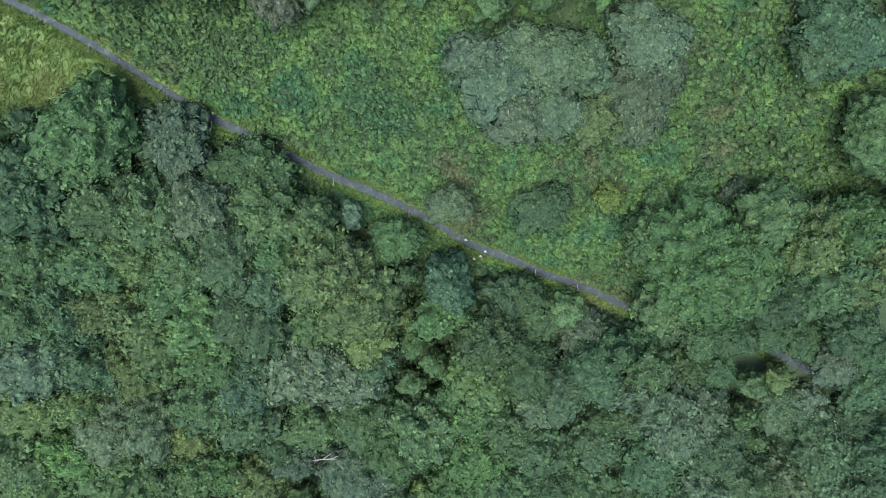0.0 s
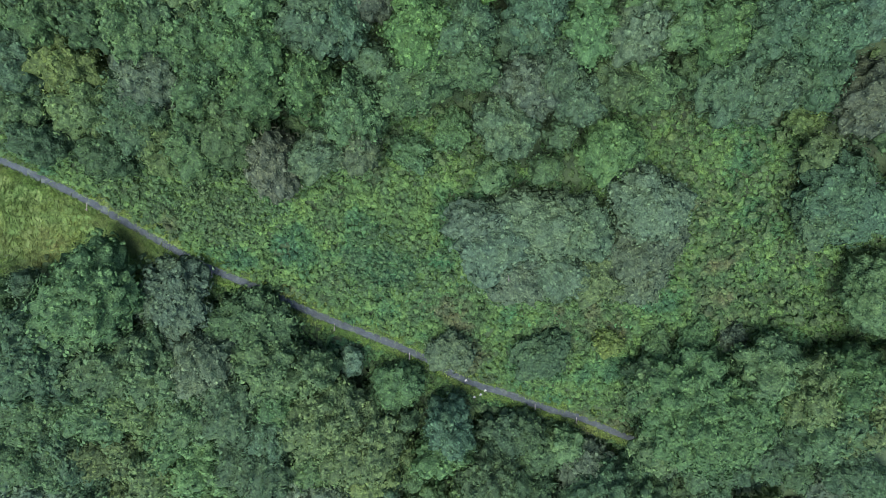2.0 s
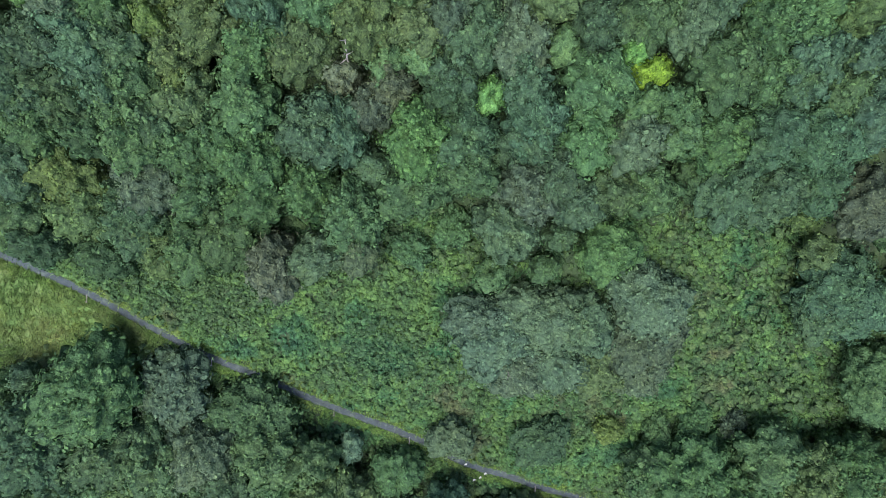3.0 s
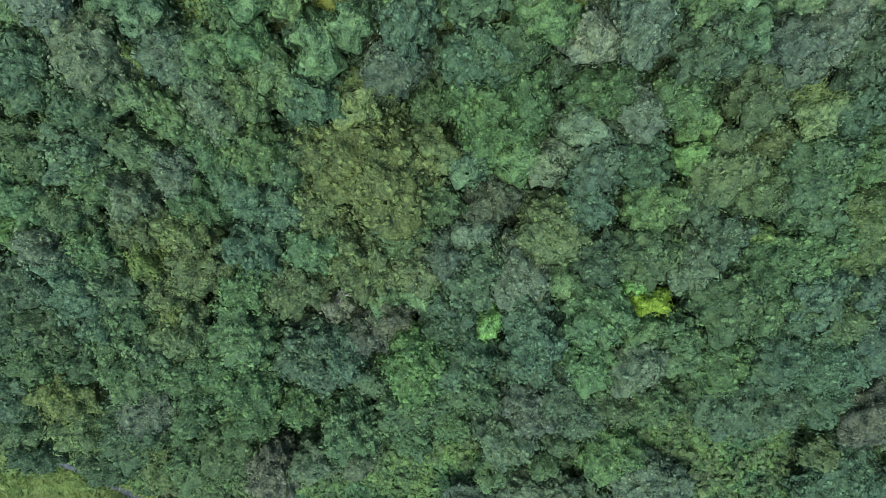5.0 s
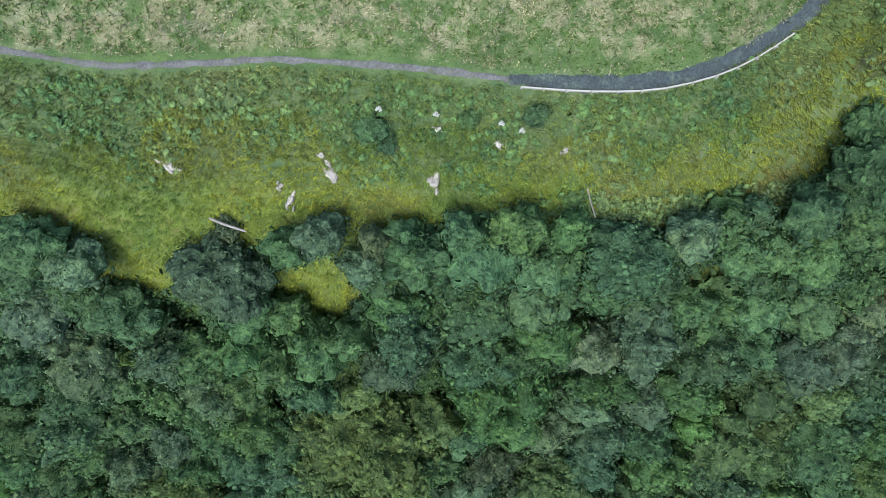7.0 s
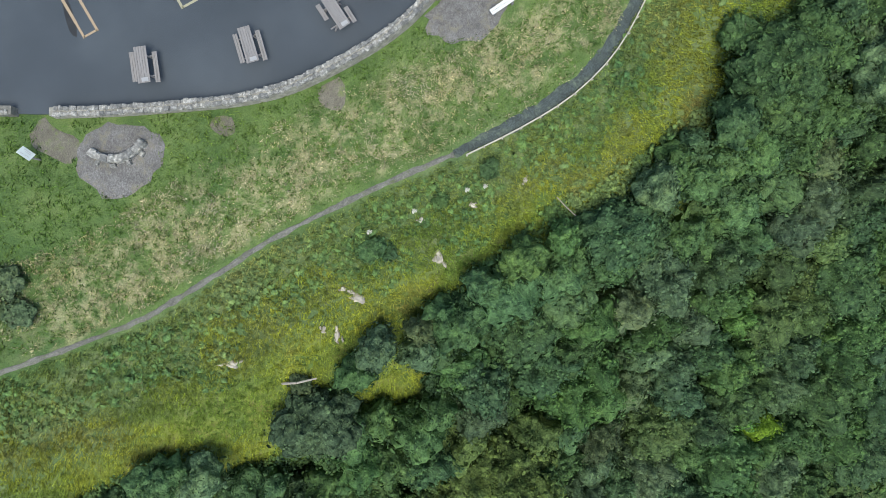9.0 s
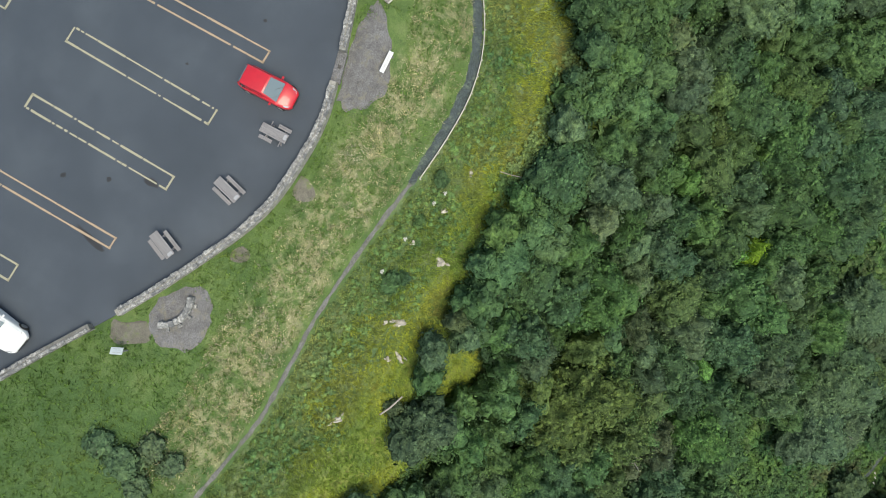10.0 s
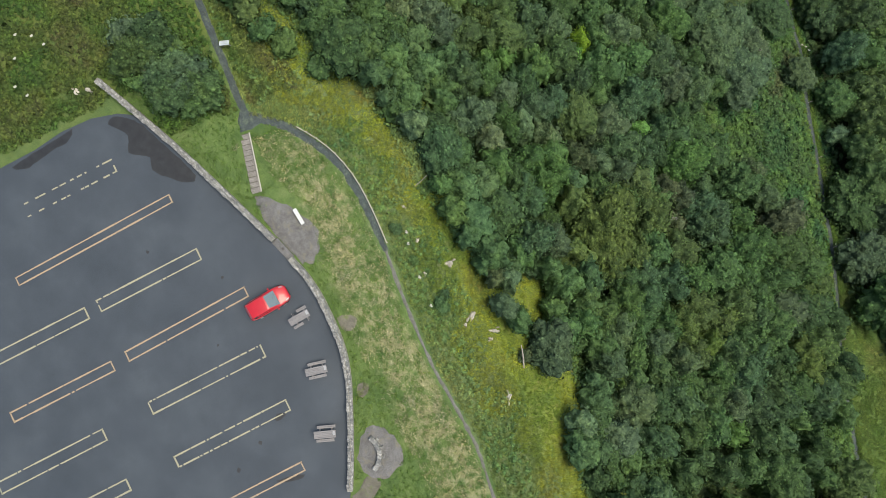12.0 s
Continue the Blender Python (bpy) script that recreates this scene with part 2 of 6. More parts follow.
GREY_WOOD = wood_material("weathered_grey_timber", (0.14, 0.135, 0.14), (0.25, 0.245, 0.255))
PALE_WOOD = wood_material("pale_timber_edging", (0.3, 0.29, 0.26), (0.5, 0.48, 0.44))


# ---------------------------------------------------------------- mesh helpers
def mesh_of(name, bm, material, smooth=False):
    me = bpy.data.meshes.new(name)
    bm.to_mesh(me)
    bm.free()
    for m in material if isinstance(material, (list, tuple)) else (material,):
        me.materials.append(m)
    if smooth:
        me.shade_smooth()
    return me


def part(name, bm, material, parent=None, label="", smooth=False, at=None):
    """One mesh object from a bmesh, under a thing where one is given."""
    ob = new(name, bm if isinstance(bm, bpy.types.Mesh) else mesh_of(name, bm, material, smooth))
    ob.parent = parent
    if at is not None:
        ob.matrix_basis = at
    return tagged(ob, label)


def soup(name, verts, faces, material, normals=None):
    me = bpy.data.meshes.new(name)
    me.from_pydata(verts, [], faces)
    me.materials.append(material)
    if normals is not None:
        me.shade_smooth()
        me.normals_split_custom_set_from_vertices(normals)
    return me


def box(bm, size, at=(0, 0, 0), turn=0.0, bevel=0.0):
    """A block of that size round its centre, with its edges taken off."""
    made = bmesh.ops.create_cube(bm, size=1.0, matrix=pose(*at, 0, 0, turn) @ Matrix.Diagonal((*size, 1)))
    if bevel:
        edges = {e for v in made["verts"] for e in v.link_edges}
        bmesh.ops.bevel(bm, geom=list(edges), offset=bevel, segments=1, affect="EDGES")
    return bm


def tube(bm, a, b, ra, rb, sides=6):
    a, b = Vector(a), Vector(b)
    turn = (b - a).to_track_quat("Z", "Y").to_matrix().to_4x4()
    bmesh.ops.create_cone(bm, cap_ends=True, segments=sides, radius1=ra, radius2=rb, depth=(b - a).length, matrix=Matrix.Translation((a + b) / 2) @ turn)


# ---------------------------------------------------------------- the hillside
PROFILE_Y = (-2500, -300, -60, -20, -10, 0, 8, 15, 20, 30, 40, 44, 50, 58, 60, 64, 66, 69, 72, 75, 78, 81, 84, 300, 2500)
PROFILE_Z = (-140, -130, -84, -61, -54.5, -48.5, -44, -40.9, -38.8, -34.3, -29.6, -27.6, -24.5, -19.6, -17.8, -12.2, -9.2, -6.2, -4.3, -2.6, -1.4, -0.6, -0.14, -0.14, -0.14)


def axis_of(fine_from, fine_to, step, far):
    inner = np.arange(fine_from, fine_to + 1e-6, step)
    out = np.geomspace(step, far, 26)
    return np.concatenate([fine_from - np.cumsum(out[::-1] * 0 + out)[::-1], inner, fine_to + np.cumsum(out)])


GX = axis_of(-64, 64, 1.0, 480.0)
GY = axis_of(-48, 120, 0.9, 480.0)


def smooth_step(v):
    v = np.clip(v, 0, 1)
    return v * v * (3 - 2 * v)


def hill(x, y):
    z = np.interp(y, PROFILE_Y, PROFILE_Z)
    steep = np.clip((79.0 - y) / 8.0, 0, 1)
    lump = 0.16 * np.sin(0.9 * x + 1.3 * np.sin(0.4 * y)) * np.sin(0.7 * y + 0.8) + 0.22 * np.sin(0.31 * x + 0.17 * y)
    dip = smooth_step((x - 11) / 6) * smooth_step((85.5 - y) / 4) * smooth_step((y - 66) / 8)
    return z + steep * lump * 0.6 - dip


GRID_Z = hill(GX[:, None], GY[None, :])


def ground_z(x, y):
    """The height of the ground sheet, as its mesh has it."""
    i = int(np.clip(np.searchsorted(GX, x) - 1, 0, len(GX) - 2))
    j = int(np.clip(np.searchsorted(GY, y) - 1, 0, len(GY) - 2))
    u, v = (x - GX[i]) / (GX[i + 1] - GX[i]), (y - GY[j]) / (GY[j + 1] - GY[j])
    return float((1 - u) * ((1 - v) * GRID_Z[i, j] + v * GRID_Z[i, j + 1]) + u * ((1 - v) * GRID_Z[i + 1, j] + v * GRID_Z[i + 1, j + 1]))


def build_ground():
    n, m = len(GX), len(GY)
    verts = np.stack([np.repeat(GX, m), np.tile(GY, n), GRID_Z.ravel()], 1)
    i, j = np.meshgrid(np.arange(n - 1), np.arange(m - 1), indexing="ij")
    a = (i * m + j).ravel()
    faces = np.stack([a, a + m, a + m + 1, a + 1], 1)
    me = soup("ground", verts.tolist(), faces.tolist(), GROUND)
    me.shade_smooth()
    tagged(new("ground", me), "steep grassy hillside with dark leafy forest floor and shade-darkened thicket ground", "ground", kind="structure")


build_ground()


def smooth_line(points, step=0.4):
    """Even points along a smooth curve through the given ones."""
    p = [Vector(q) for q in points]
    p = [2 * p[0] - p[1], *p, 2 * p[-1] - p[-2]]
    fine = []
    for a, b, c, d in zip(p, p[1:], p[2:], p[3:]):
        count = max(2, int((c - b).length / step))
        for k in range(count):
            t = k / count
            fine.append(0.5 * (2 * b + (c - a) * t + (2 * a - 5 * b + 4 * c - d) * t * t + (3 * b - a - 3 * c + d) * t ** 3))
    return fine + [p[-2]]


def sides_of(line):
    out = []
    for k, q in enumerate(line):
        d = (line[min(k + 1, len(line) - 1)] - line[max(k - 1, 0)]).normalized()
        out.append(Vector((-d.y, d.x)))
    return out


def ribbon(name, points, width, material, lift=0.05, label="", ragged=0.08):
    """A trodden path, laid on the ground with uneven edges."""
    line = smooth_line(points, 0.35)
    verts, faces = [], []
    for k, (q, s) in enumerate(zip(line, sides_of(line))):
        half = width(q.x) / 2
        for e in (-1.0, -0.5, 0.0, 0.5, 1.0):
            w = e * half * (1 + ragged * 2 * noise.noise((q.x * 1.7, q.y * 1.7, e * 3)))
            x, y = q.x + s.x * w, q.y + s.y * w
            verts.append((x, y, ground_z(x, y) + lift * (1.0 if abs(e) < 0.9 else 0.1)))
        if k:
            for c in range(4):
                a = 5 * (k - 1) + c
                faces.append((a, a + 1, a + 6, a + 5))
    me = soup(name, verts, faces, material)
    me.shade_smooth()
    return tagged(new(name, me), label, "path", kind="structure")


def patch(name, points, material, lift, label, category="ground"):
    """A level patch with an uneven, rounded rim, laid on the ground."""
    rim = smooth_line([*points, points[0]], 0.4)[:-1]
    mid = sum(rim, Vector((0, 0))) / len(rim)
    verts, faces, rings = [(mid.x, mid.y, ground_z(*mid) + lift)], [], 7
    for r in range(1, rings + 1):
        for q in rim:
            p = mid + (q - mid) * (r / rings) * (1 + 0.22 * noise.noise((q.x * 1.3, q.y * 1.3, 2)) * (r / rings))
            verts.append((p.x, p.y, ground_z(p.x, p.y) + (lift if r < rings else 0.01)))
    m = len(rim)
    for k in range(m):
        faces.append((0, 1 + k, 1 + (k + 1) % m))
        for r in range(rings - 1):
            a, b = 1 + r * m, 1 + (r + 1) * m
            faces.append((a + k, b + k, b + (k + 1) % m, a + (k + 1) % m))
    me = soup(name, verts, faces, material)
    me.shade_smooth()
    return tagged(new(name, me), label, category, kind="structure")


UPPER_PATH = [(-40, 79.5), (-30, 78.0), (-24, 77.1), (-20.3, 76.5), (-16, 75.9), (-12.7, 75.95), (-7.6, 76.2), (-2.0, 75.95), (3.2, 75.45), (8.5, 75.3), (12.6, 76.0), (16.1, 77.9), (17.95, 79.6), (19.0, 81.1)]
EAST_PATH = [(19.0, 81.1), (21.0, 81.1), (23.8, 80.9), (27.1, 80.7), (30.4, 80.5), (36, 80.4), (48, 80.6), (62, 81)]
LOWER_PATH = [(-62, 38.5), (-50, 33.75), (-39.4, 29.0), (-34.7, 26.7), (-29.7, 23.8), (-23.3, 20.15), (-17.7, 17.8), (-14.3, 16.1), (-10.8, 14.6), (-6.6, 13.0), (-2.9, 11.5), (0.8, 9.6), (3.9, 7.9), (8.4, 6.4), (12.4, 4.85), (17, 3.45), (23.9, 0.7), (31, -0.8), (38, -2.8), (43.5, -5.1), (47.5, -6.9), (60, -11)]
ribbon("path_upper_west", UPPER_PATH[:9], lambda x: 0.29, TRODDEN, label="narrow pale trodden earth footpath through rough grass", ragged=0.35)
ribbon("path_upper", UPPER_PATH[8:], lambda x: 0.42 + 0.32 * float(smooth_step((x - 3) / 4)), PATH_GRIT, label="narrow dark grit footpath worn through rough grass", ragged=0.25)
ribbon("path_east", EAST_PATH, lambda x: 0.6, PATH_GRIT, label="narrow dark grit footpath between bushes", ragged=0.15)
ribbon("path_lower", LOWER_PATH, lambda x: 0.76, PATH_GRIT, label="dark grey gravel woodland footpath across the slope", ragged=0.16)
patch("path_junction", [(17.9, 82.2), (18.9, 82.0), (19.8, 81.4), (19.2, 80.5), (18.4, 79.8), (17.9, 80.8)], PATH_GRIT, 0.075, "dark grit patch where the footpaths meet", "path")
patch("gravel_patch", [(12.2, 83.3), (11.6, 82.3), (9.6, 80.76), (8.07, 79.94), (6.74, 79.96), (5.4, 80.56), (4.7, 81.6), (5.75, 82.4), (7.5, 82.9), (9.7, 83.4)], GRAVEL, 0.06, "grey gravel patch in front of a bench")
patch("gravel_patch", [(-10.78, 81.76), (-12.27, 81.46), (-13.68, 82.07), (-14.12, 83.88), (-13.16, 84.94), (-11.93, 85.09), (-10.49, 84.37), (-9.72, 83.38), (-9.93, 82.34)], GRAVEL, 0.06, "grey gravel patch round a curved stone seat")
patch("worn_patch", [(-14.15, 86.95), (-14.92, 86.81), (-15.43, 86.17), (-15.04, 85.26), (-14.12, 84.13), (-13.28, 85.09), (-13.99, 86.09)], WORN, 0.045, "brown trodden earth between the wall's gap and gravel")
patch("worn_patch", [(-0.18, 81.61), (-0.35, 80.6), (-1.0, 80.15), (-1.68, 80.65), (-1.5, 81.5)], WORN, 0.03, "small worn earth patch in the grass")
patch("worn_patch", [(-7.2, 82.6), (-6.6, 82.8), (-6.0, 82.4), (-6.3, 81.7), (-7.0, 81.9)], WORN, 0.03, "small worn earth patch in the grass")

# ---------------------------------------------------------------- car park
WALL_WEST = [(-50, 109), (-40, 102.8), (-31, 97.2), (-24.1, 93.0), (-21.4, 91.3), (-18, 89.4), (-15.2, 87.75)]
WALL_MIDDLE = [(-13.6, 86.75), (-10.8, 85.3), (-8.0, 84.0), (-5.0, 82.75), (-2.3, 82.1), (1.4, 81.95), (4.0, 82.2), (6.0, 82.75)]
WALL_EAST = [(8.0, 83.3), (10.8, 84.3), (14.5, 85.65), (19.3, 87.5), (22.8, 89.0), (26.8, 90.8)]


def build_car_park():
    edge = [(-50, 109), (-40, 102.8), (-31, 97.2), (-24.1, 93.0), (-18, 89.4), (-13.6, 86.75), (-8.0, 84.0), (-5.0, 82.75), (-2.3, 82.1), (1.4, 81.95), (4.0, 82.2), (6.0, 82.75), (10.8, 84.3), (14.5, 85.65), (19.3, 87.5), (22.6, 88.95)]
    edge = [tuple(q) for q in smooth_line(edge, 1.0)] + [(23.6, 90.6), (24.2, 92.8), (24.3, 95.5), (23.9, 98.3), (23.8, 101.6), (24.5, 112), (24.5, 150), (-50, 150)]
    bm = bmesh.new()
    top = [bm.verts.new((x, y, 0.0)) for x, y in edge]
    low = [bm.verts.new((x, y, -0.5)) for x, y in edge]
    bm.faces.new(top)
    for k in range(len(top)):
        bm.faces.new((top[k - 1], low[k - 1], low[k], top[k]))
    bmesh.ops.recalc_face_normals(bm, faces=bm.faces)
    ob = part("car_park", bm, ASPHALT)
    tagged(ob, "worn dark grey asphalt car park surface with damp stains", "car park", kind="structure")


build_car_park()


def bay_island(x0, x1, y0, y1, material, worn, label, slant=0.0):
    """The painted outline between two rows of bays: two long lines, closed at their ends."""
    rnd = random.Random(int(x0 * 31 + y0 * 7) + 4000)
    bm = bmesh.new()
    w = 0.14

    def line(a, b):
        a, b = Vector(a), Vector(b)
        d = b - a
        t = 0.0
        side = Vector((-d.y, d.x)).normalized() * w / 2
        while t < d.length - 0.02:
            run = rnd.uniform(0.12, 0.6) if rnd.random() < worn else rnd.uniform(0.8, 2.2)
            e = min(d.length, t + run)
            p, q = a + d * (t / d.length), a + d * (e / d.length)
            j = side * rnd.uniform(0.75, 1.1)
            bm.faces.new([bm.verts.new((v.x, v.y, 0.005)) for v in (p - j, q - j, q + j, p + j)])
            t = e + (rnd.uniform(0.04, 0.2 if worn < 0.95 else 1.1) if rnd.random() < worn else 0.0)
    line((x0, y0), (x0 + slant, y1)), line((x1, y0), (x1 + slant, y1))
    line((x0, y0 + w / 2), (x1, y0 + w / 2))
    if worn < 0.95:
        line((x0 + slant, y1 - w / 2), (x1 + slant, y1 - w / 2))
    ob = part("bay_marking", bm, material)
    tagged(ob, label, "road marking", "bay markings on the car park", "structure")


ORANGE, CREAM = "faded orange painted outline between parking bays", "worn cream painted outline between parking bays"
BAY_SLANT = {(14.75, 89.6): -0.62, (9.3, 89.5): -0.22, (4.75, 87.3): -0.48}
for x0, x1, y0, y1, m, worn, tag in (
    (14.75, 15.45, 89.6, 104.4, ORANGE_LINE, 0.05, ORANGE), (9.3, 10.3, 89.5, 99.1, WHITE_LINE, 0.35, CREAM), (4.75, 5.6, 87.3, 98.8, ORANGE_LINE, 0.08, ORANGE),
    (-0.45, 0.6, 88.2, 98.9, WHITE_LINE, 0.7, CREAM), (-5.4, -4.45, 88.3, 98.9, WHITE_LINE, 0.75, CREAM), (-10.45, -9.7, 89.4, 98.8, ORANGE_LINE, 0.08, ORANGE),
    (-15.5, -14.35, 93.8, 104.0, WHITE_LINE, 0.1, CREAM), (-19.85, -19.25, 95.15, 105.0, ORANGE_LINE, 0.1, ORANGE), (4.1, 4.95, 100.1, 109.7, ORANGE_LINE, 0.12, ORANGE),
    (9.0, 10.0, 100.15, 110.0, WHITE_LINE, 0.15, CREAM), (-0.85, 0.15, 103.2, 113.2, WHITE_LINE, 0.3, CREAM), (-5.5, -4.5, 103.2, 113.0, WHITE_LINE, 0.3, CREAM),
    (19.2, 20.3, 92.7, 101.2, WHITE_LINE, 0.97, "almost worn-away cream outline between parking bays"), (-10.5, -9.7, 102.5, 112, ORANGE_LINE, 0.1, ORANGE), (14.75, 15.45, 106, 116, ORANGE_LINE, 0.1, ORANGE),
):
    bay_island(x0, x1, y0, y1, m, worn, tag, BAY_SLANT.get((x0, y0), -0.15))


# ---------------------------------------------------------------- dry-stone walls
def stone_mesh(seed):
    rnd = random.Random(seed)
    bm = bmesh.new()
    bmesh.ops.create_cube(bm, size=1.0)
    bmesh.ops.bevel(bm, geom=list(bm.edges), offset=0.16, segments=1, affect="EDGES")
    for v in bm.verts:
        v.co += Vector([rnd.uniform(-0.1, 0.1) for _ in range(3)])
    return mesh_of("stone", bm, STONE)


STONES = [stone_mesh(s) for s in range(6)]


def stone_wall(name, points, height, label):
    """A low wall: a mortared core, and rough stones along its top and down its two faces."""
    rnd = random.Random(name)
    line = smooth_line(points, 0.3)
    half = 0.21
    verts, faces = [], []
    sides = sides_of(line)
    for k, (q, s) in enumerate(zip(line, sides)):
        low = min(ground_z(q.x + s.x * e, q.y + s.y * e) for e in (-half, half)) - 0.4
        for e, z in ((-half, low), (-half, height - 0.05), (half, height - 0.05), (half, low)):
            verts.append((q.x + s.x * e, q.y + s.y * e, z))
        if k:
            for c in range(3):
                a = 4 * (k - 1) + c
                faces.append((a, a + 1, a + 5, a + 4))
    last = len(verts) - 4
    faces += [(0, 1, 2, 3), (last + 3, last + 2, last + 1, last)]
    wall = tagged(new(name, soup(name, verts, faces, MORTAR)), label, "wall", kind="structure")
    length = 0.0
    spots = []
    for a, b, s in zip(line, line[1:], sides):
        length += (b - a).length
        spots.append((length, a, b, s))

    def along(d):
        for total, a, b, s in spots:
            if d <= total:
                f = 1 - (total - d) / (b - a).length
                return a + (b - a) * f, s, math.degrees(math.atan2(b.y - a.y, b.x - a.x))
        return line[-1], sides[-1], 0.0

    count = 0
    for row in (-1, 1):
        d = rnd.uniform(0.1, 0.3)
        while d < length - 0.1 and count < 300:
            w = rnd.choice((0.16, 0.2, 0.26, 0.32, 0.4)) * rnd.uniform(0.85, 1.15)
            if d + w > length:
                break
            q, s, turn = along(d + w / 2)
            wide = 0.24 + rnd.uniform(-0.07, 0.06)
            at = q + s * row * (0.128 + rnd.uniform(-0.015, 0.02))
            ob = new("stone", STONES[rnd.randrange(6)])
            ob.parent = wall
            ob.matrix_basis = pose(at.x, at.y, height - 0.1 + rnd.uniform(-0.03, 0.03), rnd.uniform(-9, 9), rnd.uniform(-9, 9), turn + rnd.uniform(-14, 14)) @ Matrix.Diagonal((w * 1.06, wide, 0.22, 1))
            d += w
            count += 1
    return wall


stone_wall("wall_west", WALL_WEST, 0.55, "low grey dry-stone wall edging the car park")
stone_wall("wall_middle", WALL_MIDDLE, 0.55, "low curved grey dry-stone wall edging the car park")
stone_wall("wall_east", WALL_EAST, 0.55, "low grey dry-stone wall between car park and grass")


# ---------------------------------------------------------------- trees
def unit_rows(v):
    return v / np.maximum(np.linalg.norm(v, axis=1, keepdims=True), 1e-9)


def sprays(rng, centre, face, size, stray=0.32, slim=0.62, shade=0.3):
    """A pointed leaf spray at each centre, about square to its face; its shading follows the tuft it belongs to."""
    count = len(centre)
    normal = unit_rows(face + rng.normal(0, stray, face.shape))
    u = unit_rows(np.cross(normal, unit_rows(rng.normal(size=(count, 3)))))
    v = np.cross(normal, u)
    long = size[:, None] * rng.uniform(0.75, 1.15, (count, 1))
    wide = size[:, None] * rng.uniform(0.75, 1.25, (count, 1)) * slim
    verts = np.stack([centre - u * long - v * wide * 0.7, centre + u * long, centre - u * long * 0.5 + v * wide], 1).reshape(-1, 3)
    glow = np.repeat(unit_rows(face + rng.normal(0, shade, face.shape)), 3, 0)
    return verts, np.arange(3 * count).reshape(-1, 3), glow


def rosettes(rng, centre, face, size, arch=0.45, star=0.45, tilt=0.35, spread=0.8):
    """A tuft of leaves at each centre: an arched, ragged-edged fan that turns its back to the light."""
    n, rim = len(centre), 5
    axis = unit_rows(face + rng.normal(0, tilt, face.shape))
    u = unit_rows(np.cross(axis, unit_rows(rng.normal(size=(n, 3)))))
    v = np.cross(axis, u)
    a = np.arange(rim) * (2 * math.pi / rim) + rng.uniform(-0.25, 0.25, (n, rim))
    out = np.cos(a)[..., None] * u[:, None] + np.sin(a)[..., None] * v[:, None]
    far = size[:, None] * (1 + star * rng.uniform(-1, 1, (n, rim)))
    drop = size[:, None] * arch * rng.uniform(0.4, 1.5, (n, rim))
    edge = centre[:, None] + out * far[..., None] - axis[:, None] * drop[..., None]
    top = centre + axis * (size * arch * 0.4)[:, None]
    verts = np.concatenate([top[:, None], edge], 1).reshape(-1, 3)
    k = np.arange(rim)
    fan = np.stack([np.zeros(rim, int), 1 + k, 1 + (k + 1) % rim], 1)
    faces = (fan[None] + (np.arange(n) * (rim + 1))[:, None, None]).reshape(-1, 3)
    soft = unit_rows((face[:, None] + spread * out + rng.normal(0, 0.12, (n, rim, 3))).reshape(-1, 3)).reshape(n, rim, 3)
    glow = np.concatenate([unit_rows(face + rng.normal(0, 0.15, face.shape))[:, None], soft], 1).reshape(-1, 3)
    return verts, faces, glow


def ball_shape(fine):
    bm = bmesh.new()
    bmesh.ops.create_icosphere(bm, subdivisions=fine, radius=1.0)
    bmesh.ops.delete(bm, geom=[v for v in bm.verts if v.co.z < -0.5 and fine > 1], context="VERTS")
    bm.verts.index_update()
    out = np.array([v.co[:] for v in bm.verts]), np.array([[v.index for v in f.verts] for f in bm.faces])
    bm.free()
    return out


DOMES = [ball_shape(3), ball_shape(4), ball_shape(5)]


